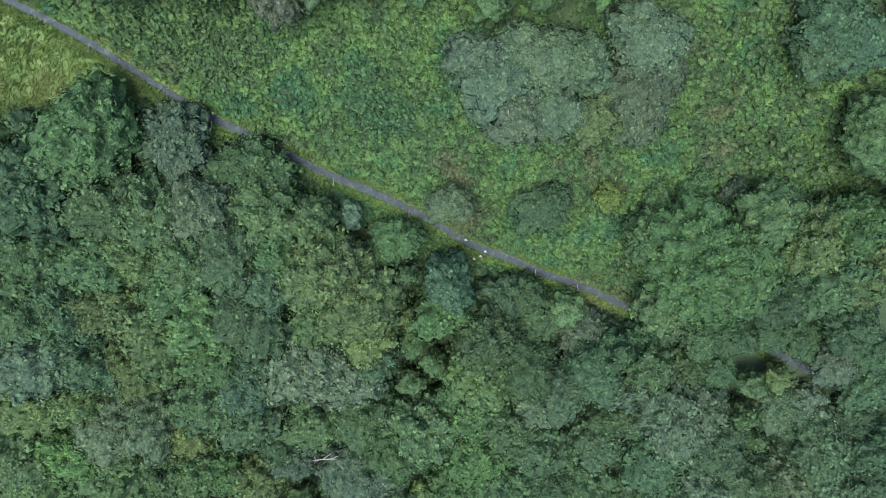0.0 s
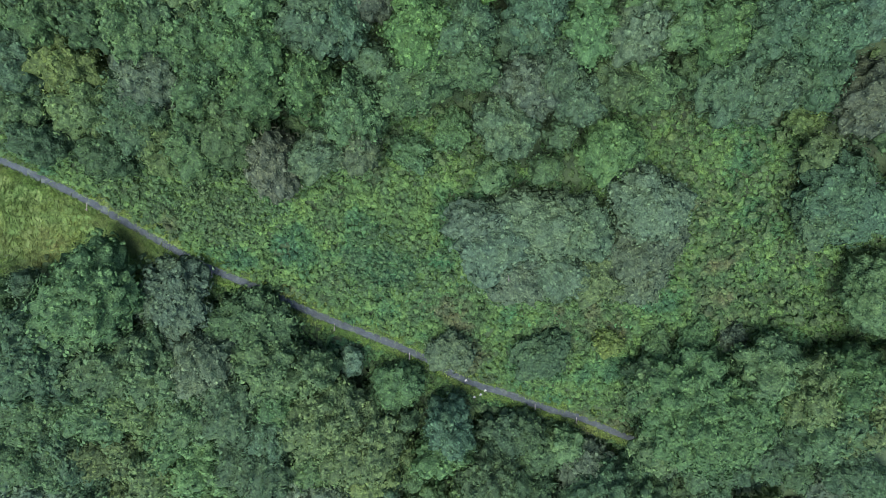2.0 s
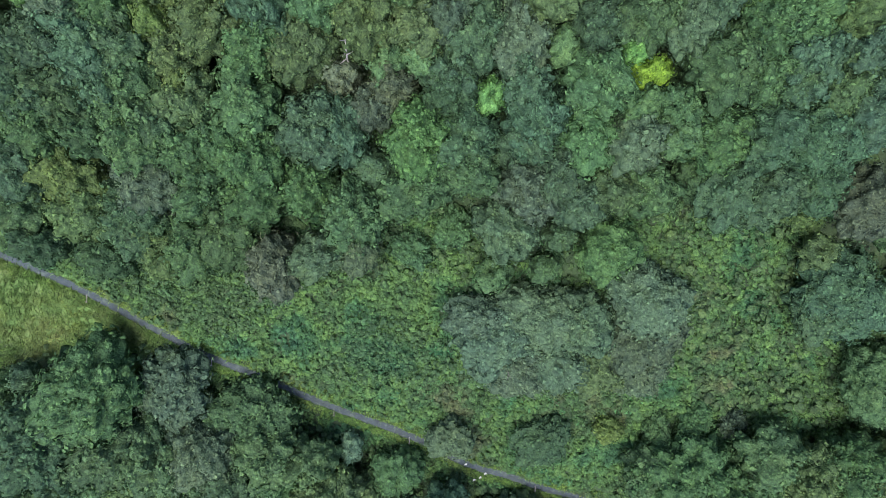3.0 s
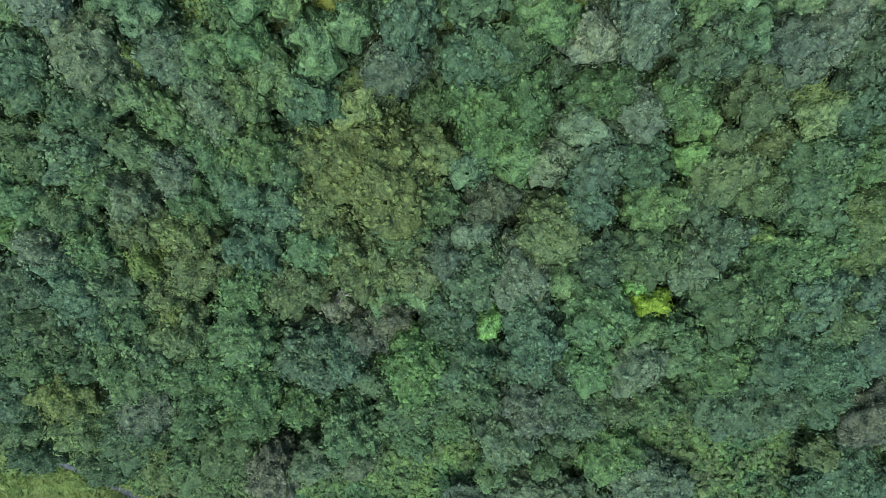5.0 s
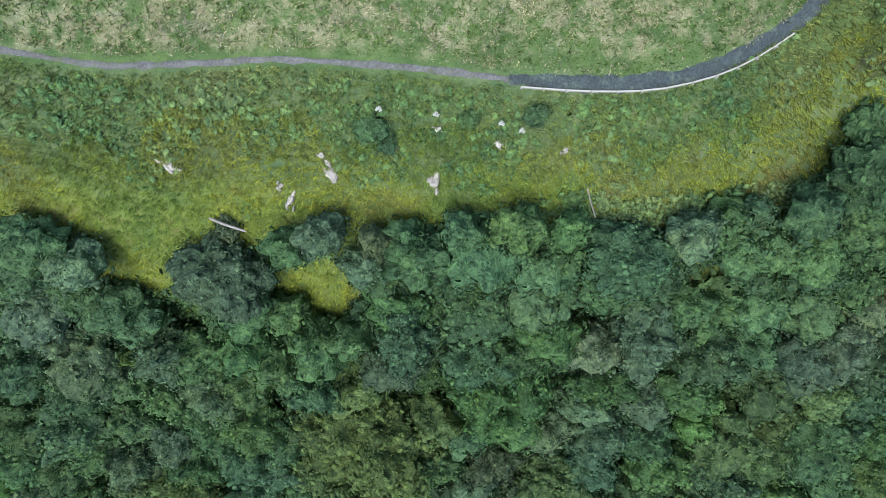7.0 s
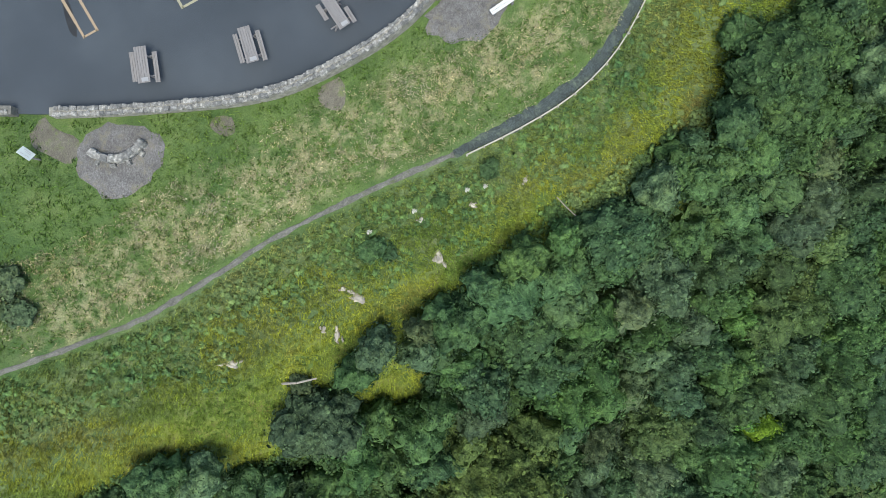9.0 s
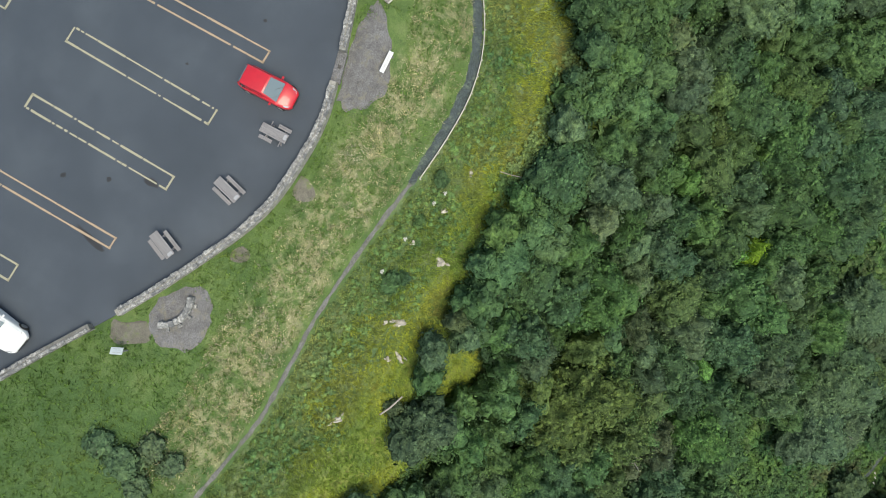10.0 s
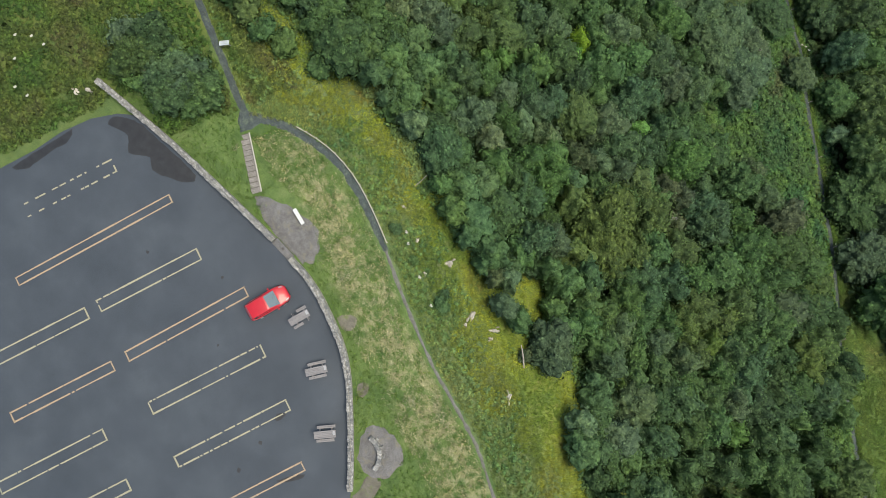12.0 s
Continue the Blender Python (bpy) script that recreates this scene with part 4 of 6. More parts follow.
tree(10.2, 37.3, 2.38, "F", "b", 7.1)
tree(6.1, 33.0, 2.79, "F", "g", 7.4)
tree(12.3, 35.1, 2.32, "F", "b", 7.1)
tree(15.0, 36.5, 2.50, "B", "o", 7.2)
tree(17.8, 36.6, 2.49, "F", "m", 7.2)
tree(15.2, 31.4, 2.71, "F", "l", 7.4)
tree(24.9, 36.7, 2.90, "F", "b", 7.5)
tree(28.0, 36.2, 2.91, "F", "b", 7.5)
tree(27.6, 40.6, 3.18, "F", "b", 7.7)
tree(31.2, 40.6, 3.65, "F", "b", 8.1)
tree(34.5, 42.3, 3.23, "F", "b", 7.7)
tree(32.1, 44.3, 2.69, "F", "m", 7.4)
tree(28.1, 44.3, 2.33, "F", "m", 7.1)
tree(31.8, 37.6, 2.77, "F", "d", 7.4)
tree(36.9, 35.5, 2.82, "F", "r", 7.5)
tree(34.1, 34.9, 1.83, "S", "y", 2.9)
tree(22.7, 37.7, 2.3, "F", "m", 5.0)
tree(-2.6, 31.4, 2.0, "S", "t", 2.8)
tree(1.6, 33.4, 2.0, "S", "m", 2.8)
# the upper wood
tree(-21.6, 61.0, 2.50, "F", "g", 7.2)
tree(-16.5, 60.9, 2.13, "F", "g", 6.9)
tree(-14.5, 60.9, 1.84, "B", "d", 6.7)
tree(-11.9, 61.3, 1.75, "B", "m", 6.7)
tree(-7.5, 61.3, 1.74, "B", "m", 6.7)
tree(-5.3, 62.2, 1.47, "B", "m", 6.5)
tree(-2.7, 60.7, 2.22, "F", "g", 7.0)
tree(-1.9, 62.6, 2.08, "B", "b", 6.9)
tree(-26.0, 60.3, 2.17, "B", "d", 7.0)
tree(-23.3, 58.8, 2.33, "B", "d", 7.1)
tree(-20.3, 59.2, 1.93, "B", "d", 6.8)
tree(-18.1, 58.2, 2.13, "B", "l", 6.9)
tree(-19.0, 60.7, 0.78, "B", "y", 6.2)
tree(-14.7, 58.5, 2.35, "F", "g", 7.1)
tree(-12.6, 59.3, 2.16, "F", "o", 7.0)
tree(-10.3, 60.1, 1.88, "B", "m", 6.8)
tree(-8.2, 59.0, 2.25, "B", "b", 7.0)
tree(-5.3, 58.7, 1.94, "B", "o", 6.8)
tree(-8.6, 55.9, 2.2, "B", "o", 6.8)
tree(-4.6, 54.6, 4.3, "B", "y", 8.2)
tree(-0.7, 52.6, 2.3, "B", "m", 7.0)
tree(-0.4, 55.6, 2.0, "B", "o", 6.8)
tree(-27.6, 55.7, 2.37, "B", "m", 7.1)
tree(-24.8, 55.4, 2.62, "B", "b", 7.3)
tree(-20.9, 55.8, 1.95, "B", "d", 6.8)
tree(-29.3, 53.0, 2.46, "B", "m", 7.2)
tree(-23.5, 53.9, 2.43, "B", "m", 7.2)
tree(-21.8, 52.7, 2.47, "F", "g", 7.2)
tree(-18.3, 54.3, 2.08, "F", "g", 6.9)
tree(-15.3, 55.8, 2.29, "B", "m", 7.1)
tree(-12.9, 55.9, 2.29, "B", "l", 7.1)
tree(-13.8, 53.5, 2.36, "B", "b", 7.1)
tree(-10.4, 54.7, 2.07, "B", "m", 6.9)
tree(-17.1, 52.3, 2.14, "F", "m", 7.0)
tree(-11.2, 52.0, 2.15, "B", "b", 7.0)
tree(-8.7, 52.0, 2.23, "B", "o", 7.0)
tree(-26.6, 51.9, 2.41, "B", "m", 7.2)
tree(-31.5, 50.3, 1.84, "B", "l", 6.7)
tree(-21.8, 50.3, 2.01, "B", "o", 6.9)
tree(-21.9, 48.1, 1.79, "B", "y", 6.7)
tree(-18.4, 50.4, 2.37, "B", "o", 7.1)
tree(-29.1, 49.0, 2.59, "F", "g", 7.3)
tree(-27.5, 46.8, 2.92, "F", "b", 7.5)
tree(-30.8, 46.3, 2.57, "B", "d", 7.3)
tree(-24.6, 46.4, 2.56, "B", "b", 7.3)
tree(-25.4, 49.0, 2.23, "B", "m", 7.0)
tree(-17.9, 47.8, 2.62, "B", "o", 7.3)
tree(-20.6, 45.9, 2.02, "B", "o", 6.9)
tree(-20.3, 43.9, 1.48, "B", "y", 6.5)
tree(-13.5, 49.1, 2.49, "B", "b", 7.2)
tree(-14.4, 46.4, 2.57, "B", "l", 7.3)
tree(-10.6, 46.4, 2.56, "B", "o", 7.3)
tree(-9.0, 49.2, 2.50, "B", "m", 7.2)
tree(-5.7, 48.4, 3.24, "B", "o", 7.8)
tree(-2.3, 47.9, 2.62, "B", "o", 7.3)
tree(-3.0, 50.4, 2.37, "B", "m", 7.1)
tree(-7.8, 44.6, 1.57, "F", "r", 6.5)
tree(-4.1, 45.5, 1.84, "B", "m", 6.7)
tree(-1.4, 46.0, 1.83, "B", "m", 6.7)
tree(2.7, 58.6, 2.50, "B", "l", 7.2)
tree(5.6, 59.0, 2.17, "B", "l", 7.0)
tree(3.9, 56.6, 2.25, "B", "l", 7.0)
tree(2.1, 55.2, 1.98, "B", "b", 6.8)
tree(5.6, 55.6, 1.96, "B", "m", 6.8)
tree(7.6, 55.3, 1.97, "F", "g", 6.8)
tree(2.5, 61.0, 2.34, "B", "b", 7.1)
tree(4.8, 61.5, 2.01, "F", "m", 6.9)
tree(6.1, 62.5, 1.94, "B", "m", 6.8)
tree(9.2, 61.8, 1.71, "F", "w", 6.6)
tree(11.8, 62.1, 2.05, "F", "g", 6.9)
tree(10.7, 59.4, 2.24, "B", "m", 7.0)
tree(9.6, 57.4, 1.91, "B", "g", 6.8)
tree(13.1, 58.4, 2.12, "B", "g", 6.9)
tree(15.5, 59.1, 2.24, "B", "m", 7.0)
tree(16.3, 61.4, 2.03, "B", "b", 6.9)
tree(18.5, 62.2, 1.39, "B", "d", 6.4)
tree(17.2, 57.8, 1.58, "B", "l", 6.5)
tree(20.8, 59.4, 2.23, "B", "o", 7.0)
tree(21.8, 61.6, 2.38, "F", "g", 7.1)
tree(23.2, 62.3, 2.24, "F", "g", 7.0)
tree(23.9, 59.9, 0.96, "B", "y", 6.2)
tree(25.5, 58.6, 1.88, "B", "o", 6.8)
tree(26.3, 61.2, 2.04, "B", "d", 6.9)
tree(27.8, 58.9, 2.18, "B", "b", 7.0)
tree(11.1, 55.3, 2.31, "B", "b", 7.1)
tree(13.8, 55.3, 2.31, "B", "d", 7.1)
tree(15.4, 52.6, 2.30, "B", "l", 7.1)
tree(10.6, 52.6, 2.12, "B", "b", 6.9)
tree(8.5, 50.6, 2.71, "F", "o", 7.4)
tree(3.8, 52.6, 2.04, "F", "r", 6.9)
tree(19.8, 55.3, 2.96, "F", "o", 7.6)
tree(22.1, 56.4, 2.02, "F", "o", 6.9)
tree(22.6, 53.5, 2.10, "F", "o", 6.9)
tree(17.7, 55.7, 1.37, "B", "l", 6.4)
tree(18.6, 53.0, 2.03, "B", "d", 6.9)
tree(26.1, 55.0, 2.97, "B", "m", 7.6)
tree(29.4, 55.4, 2.05, "B", "m", 6.9)
tree(25.1, 53.5, 1.67, "F", "g", 6.6)
tree(26.9, 52.3, 2.31, "B", "m", 7.1)
tree(30.8, 51.9, 2.41, "F", "o", 7.2)
tree(2.8, 47.4, 2.63, "F", "b", 7.3)
tree(6.2, 47.6, 2.72, "F", "g", 7.4)
tree(12.1, 48.7, 2.15, "B", "d", 7.0)
tree(15.3, 46.6, 1.20, "B", "v", 6.3)
tree(16.7, 45.2, 1.37, "B", "Y", 6.4)
tree(15.8, 48.9, 2.32, "B", "d", 7.1)
tree(18.9, 48.5, 2.33, "F", "g", 7.1)
tree(21.1, 50.2, 2.10, "B", "b", 6.9)
tree(24.0, 50.2, 1.11, "B", "l", 6.2)
tree(25.3, 48.1, 2.52, "B", "m", 7.2)
tree(22.3, 45.8, 2.95, "B", "m", 7.5)
tree(27.8, 49.4, 2.84, "B", "l", 7.5)
tree(31.6, 49.9, 2.47, "F", "o", 7.2)
tree(28.9, 45.9, 2.95, "B", "b", 7.5)
tree(33.1, 46.8, 2.56, "B", "b", 7.3)
tree(25.8, 45.3, 2.22, "B", "m", 7.0)
tree(1.1, 44.6, 2.24, "F", "b", 7.0)
tree(0.6, 48.7, 2.14, "F", "g", 7.0)
tree(2.4, 50.4, 1.93, "F", "g", 6.8)
# the wood's upper edge
tree(-21.1, 67.5, 1.75, "F", "d", 4.3)
tree(-19.4, 66.4, 1.75, "F", "g", 4.3)
tree(-23.0, 64.1, 2.13, "F", "g", 4.5)
tree(-19.2, 64.1, 1.85, "F", "d", 4.4)
tree(-18.0, 63.0, 1.71, "F", "b", 4.3)
tree(-11.7, 65.9, 2.17, "F", "g", 4.5)
tree(-11.2, 68.5, 0.75, "S", "r", 1.1)
tree(-11.2, 64.2, 1.77, "B", "m", 4.3)
tree(-7.9, 67.5, 1.19, "B", "m", 4.1)
tree(-6.1, 68.1, 1.29, "F", "g", 4.1)
tree(-4.0, 66.6, 1.22, "F", "g", 4.1)
tree(-3.3, 67.8, 0.94, "F", "r", 4.0)
tree(-9.1, 63.7, 1.37, "B", "m", 4.2)
tree(-1.0, 66.9, 1.66, "B", "b", 4.3)
tree(-1.9, 67.8, 1.06, "B", "m", 4.0)
tree(-2.5, 64.3, 1.90, "B", "m", 4.4)
tree(2.0, 67.2, 1.83, "B", "b", 4.3)
tree(2.4, 64.3, 2.10, "B", "d", 4.5)
tree(3.9, 68.5, 1.28, "B", "m", 4.1)
tree(5.4, 66.6, 1.49, "B", "b", 4.2)
tree(1.2, 68.3, 1.10, "B", "b", 4.1)
tree(5.5, 64.4, 1.89, "B", "d", 4.4)
tree(6.5, 68.5, 0.98, "B", "l", 4.0)
tree(9.5, 67.1, 2.26, "B", "b", 4.5)
tree(8.8, 65.2, 1.29, "B", "d", 4.1)
tree(12.7, 68.2, 1.41, "F", "g", 4.2)
tree(11.8, 64.0, 1.86, "B", "g", 4.4)
tree(14.2, 64.4, 1.34, "B", "m", 4.1)
tree(15.5, 67.4, 1.45, "B", "m", 4.2)
tree(16.9, 67.7, 1.32, "B", "m", 4.1)
tree(18.4, 69.4, 1.38, "B", "d", 4.2)
tree(19.0, 67.4, 1.70, "B", "m", 4.3)
tree(20.8, 68.9, 1.52, "B", "m", 4.2)
tree(18.2, 64.5, 1.61, "B", "b", 4.3)
tree(21.0, 64.6, 1.81, "B", "d", 4.3)
tree(24.1, 64.7, 1.87, "F", "r", 4.4)
# beside the eastern footpath
tree(26.8, 86.9, 1.93, "S", "o", 3.0)
tree(23.6, 84.0, 1.9, "S", "g", 2.6)
tree(25.2, 85.4, 1.7, "S", "g", 2.3)
tree(24.8, 83.0, 1.3, "S", "m", 1.7)
tree(26.2, 83.9, 1.2, "S", "o", 1.6)
tree(21.3, 84.4, 1.1, "S", "m", 1.5)
tree(28.8, 86.6, 1.5, "S", "g", 2.0)
tree(25.4, 87.6, 1.2, "S", "l", 1.8)
tree(22.3, 83.0, 1.96, "S", "m", 3.0)
tree(22.9, 85.7, 1.75, "S", "d", 2.8)
tree(23.8, 75.4, 1.4, "S", "o", 2.0)
tree(27.4, 77.2, 1.5, "S", "o", 2.2)
tree(25.6, 76.6, 1.3, "S", "m", 2.0)
tree(29.8, 77.6, 1.6, "S", "m", 2.4)
tree(27.7, 84.9, 1.85, "S", "d", 2.9)
tree(21.0, 73.4, 1.3, "S", "m", 2.0)
tree(21.5, 70.7, 2.74, "B", "m", 4.4)
# low dark bushes on the bank below the footpath
tree(-3.3, 73.2, 0.85, "S", "d", 0.9)
tree(-2.6, 72.6, 0.5, "S", "d", 0.6)
tree(1.4, 73.7, 0.5, "S", "m", 0.6)
tree(4.6, 73.9, 0.6, "S", "m", 0.6)
# on the western grass
tree(-21.6, 81.7, 1.12, "S", "g", 0.9)
tree(-20.1, 80.6, 1.00, "S", "w", 0.9)
tree(-22.6, 80.2, 1.00, "S", "g", 0.9)
tree(-21.2, 83.5, 0.94, "S", "g", 0.8)
tree(-20.5, 79.1, 0.83, "S", "g", 0.8)
# smaller trees between them, and the rest of the wood beyond
filler = random.Random(5)


def fill(name, x0, x1, y0, y1, r_from, r_to, tries, tone, codes, keep, label, gap=0.62, tall=(5.4, 7.0)):
    """Many small trees that fill the wood, joined: crowns in one mesh."""
    verts, faces, glow, count = [], [], [], 0
    for _ in range(tries):
        x, y, r = filler.uniform(x0, x1), filler.uniform(y0, y1), filler.uniform(r_from, r_to)
        if keep(x, y, r) and all((x - a) ** 2 + (y - b) ** 2 > (gap * (r + c)) ** 2 for a, b, c in standing):
            standing.append((x, y, r))
            code = filler.choice(codes)
            kind = KINDS[code + (("2" if r > 1.6 else "1") if code == "S" else "3" if r > 3.2 else "2" if r > 2.0 else "1")]
            crown = kind.crowns[filler.randrange(len(kind.crowns))]
            s = r / kind.radius
            turn = pose(x, y, ground_z(x, y), 0, 0, filler.uniform(0, 360)) @ Matrix.Diagonal((s, s, filler.uniform(*tall) / kind.tall, 1))
            for me, lift, shade in ((crown[0], kind.tall * 0.28, crown[2]), (crown[1], 0.0, None)):
                co = np.empty(3 * len(me.vertices))
                me.vertices.foreach_get("co", co)
                m = np.array(turn @ Matrix.Translation((0, 0, lift)))
                verts.append(co.reshape(-1, 3) @ m[:3, :3].T + m[:3, 3])
                glow.append(np.zeros((len(me.vertices), 3)) if shade is None else unit_rows(shade @ m[:3, :3].T))
                faces += [tuple([v + count for v in p.vertices]) for p in me.polygons]
                count += len(me.vertices)
    ob = tagged(new(name, soup(name, np.concatenate(verts).tolist(), faces, LEAF, np.concatenate(glow).tolist())), label, "trees", kind="stuff")
    ob.color = (*[1.07 * (0.6 * a + 0.4 * b) for a, b in zip(TONES[tone][0], (0.0735, 0.131, 0.053))], 1)


def in_wood(x, y, r):
    rise = above_lower(x, y)
    if ((x + 7.2) / 4.2) ** 2 + ((y - 65.3) / 2.8) ** 2 < 1 or (x - 5) ** 2 + (y - 48.8) ** 2 < 3.2:
        return False
    if y > wood_edge(x) - 0.6 * r - 0.6 or (x < -22 and -meadow_depth(x) - r < rise < 0):
        return False
    return rise < -1.2 - r or rise > (33 if 20 < x < 42 else 19 if -9 < x < 21 else 15.5 if x > -34 else 2 + r)


for tone, word in (("m", "mid-green"), ("b", "bluish green"), ("g", "grey-green"), ("o", "olive-green")):
    fill("outer_wood", -62, 62, -42, 76, 3.0, 4.2, 150, tone, "BBF", lambda x, y, r: in_wood(x, y, r) and abs(x) > 28, word + " trees of the wood's outer parts", 0.78)
for tone, word in (("m", "mid-green"), ("d", "dark green"), ("b", "bluish green"), ("o", "olive-green")):
    fill("understorey_trees", -60, 62, -36, 76, 1.3, 2.0, 1000, tone, "BBF", in_wood, word + " small trees between the larger crowns", 0.8)
for tone, word in (("m", "mid-green"), ("b", "bluish green"), ("d", "dark green")):
    fill("edge_bushes", -34, 34, 56, 76, 1.1, 1.9, 800, tone, "S", lambda x, y, r: y < wood_edge(x) - 0.4 * r and ((x + 7.2) / 3.6) ** 2 + ((y - 65.3) / 2.0) ** 2 > 1, word + " low bushes along the wood's edge", 0.52, (2.4, 3.8))



# ---------------------------------------------------------------- things on the car park
def picnic_table(benches):
    """benches: for each side the bench's middle along the table and its length."""
    table = tagged(new("picnic_table"), "weathered grey timber picnic table with fixed benches on asphalt", "picnic table", "picnic tables along the wall")
    for k in range(5):
        part("tabletop_plank", box(bmesh.new(), (1.82, 0.117, 0.045), (0, (k - 2) * 0.125, 0.75), bevel=0.008), GREY_WOOD, table)
    for side, (mid, long) in zip((-1, 1), benches):
        bench = part("bench", box(bmesh.new(), (long, 0.115, 0.045), (mid, side * 0.5, 0.45), bevel=0.008), GREY_WOOD, table)
        part("bench_plank", box(bmesh.new(), (long, 0.115, 0.045), (mid, side * 0.625, 0.45), bevel=0.008), GREY_WOOD, bench)
    for e in (-0.5, 0.5):
        part("cross_beam", box(bmesh.new(), (0.05, 1.3, 0.09), (e, 0, 0.38), bevel=0.006), GREY_WOOD, table)
        part("top_beam", box(bmesh.new(), (0.05, 0.56, 0.08), (e, 0, 0.685), bevel=0.006), GREY_WOOD, table)
        for side in (-1, 1):
            bm = bmesh.new()
            box(bm, (0.06, 0.09, 0.8), (0, 0, 0))
            bmesh.ops.transform(bm, matrix=pose(e + 0.056, side * 0.32, 0.36, side * 22, 0, 0), verts=bm.verts)
            part("leg", bm, GREY_WOOD, table)
    part("metal_plate", box(bmesh.new(), (0.2, 0.34, 0.012), (0.76, 0.06, 0.78), bevel=0.004), PLATE, table, "pale worn metal plate")
    return table


PLATE = plain_material("pale_worn_metal", (0.34, 0.35, 0.37), 0.45, 0.4)
picnic_table(((-0.42, 0.9), (0.42, 0.9))).matrix_basis = pose(1.22, 84.13, 0, 0, 0, -86.5)
long_table = picnic_table(((-0.05, 1.5), (0.1, 1.55)))
long_table.matrix_basis = pose(-3.35, 84.78, 0, 0, 0, -103)
copy_thing(long_table, pose(-8.4, 86.45, 0, 0, 0, -111))

RED = plain_material("red_car_paint", (0.46, 0.01, 0.022), 0.34, 0.0, 0.45)
WHITE = plain_material("white_car_paint", (0.62, 0.64, 0.65), 0.3, 0.0, 1.0)
GLASS = glass_material("tinted_car_glass", (0.075, 0.12, 0.14))
DARK_GLASS = glass_material("dark_sunroof_glass", (0.012, 0.013, 0.016))
RUBBER = plain_material("tyre_rubber", (0.02, 0.02, 0.021), 0.85)
RIM = plain_material("alloy_rim", (0.5, 0.51, 0.52), 0.35, 0.9)
LAMP = glass_material("clear_lamp_cover", (0.32, 0.32, 0.33))
TAIL = glass_material("red_lamp_cover", (0.25, 0.01, 0.012))
TRIM = plain_material("black_trim", (0.02, 0.02, 0.022), 0.5)


def skin(rings):
    """A closed shell through rings of equally many points, mirrored about y = 0."""
    bm = bmesh.new()
    rows = [[bm.verts.new(p) for p in ring] for ring in rings]
    m = len(rows[0])
    for a, b in zip(rows, rows[1:]):
        for k in range(m):
            bm.faces.new((a[k], a[(k + 1) % m], b[(k + 1) % m], b[k]))
    bm.faces.new(rows[0][::-1]), bm.faces.new(rows[-1])
    bmesh.ops.recalc_face_normals(bm, faces=bm.faces)
    return bm


def car_ring(x, half, low, waist, top, crown):
    """One slice across a car: sill, side, shoulder and the rounded top."""
    side = [(half * 0.86, low), (half * 0.98, low + 0.12), (half, waist - 0.15), (half * 0.96, waist), (half * 0.8, top), (half * 0.4, top + crown)]
    return [(x, y, z) for y, z in side] + [(x, -y, z) for y, z in reversed(side)]


def pane(bm, corners, lift):
    n = (Vector(corners[1]) - Vector(corners[0])).cross(Vector(corners[2]) - Vector(corners[0])).normalized() * lift
    top = [bm.verts.new(Vector(c) + n) for c in corners]
    low = [bm.verts.new(Vector(c) - n * 0.5) for c in corners]
    bm.faces.new(top)
    for k in range(len(top)):
        bm.faces.new((top[k - 1], low[k - 1], low[k], top[k]))
    bmesh.ops.recalc_face_normals(bm, faces=bm.faces)
    return bm


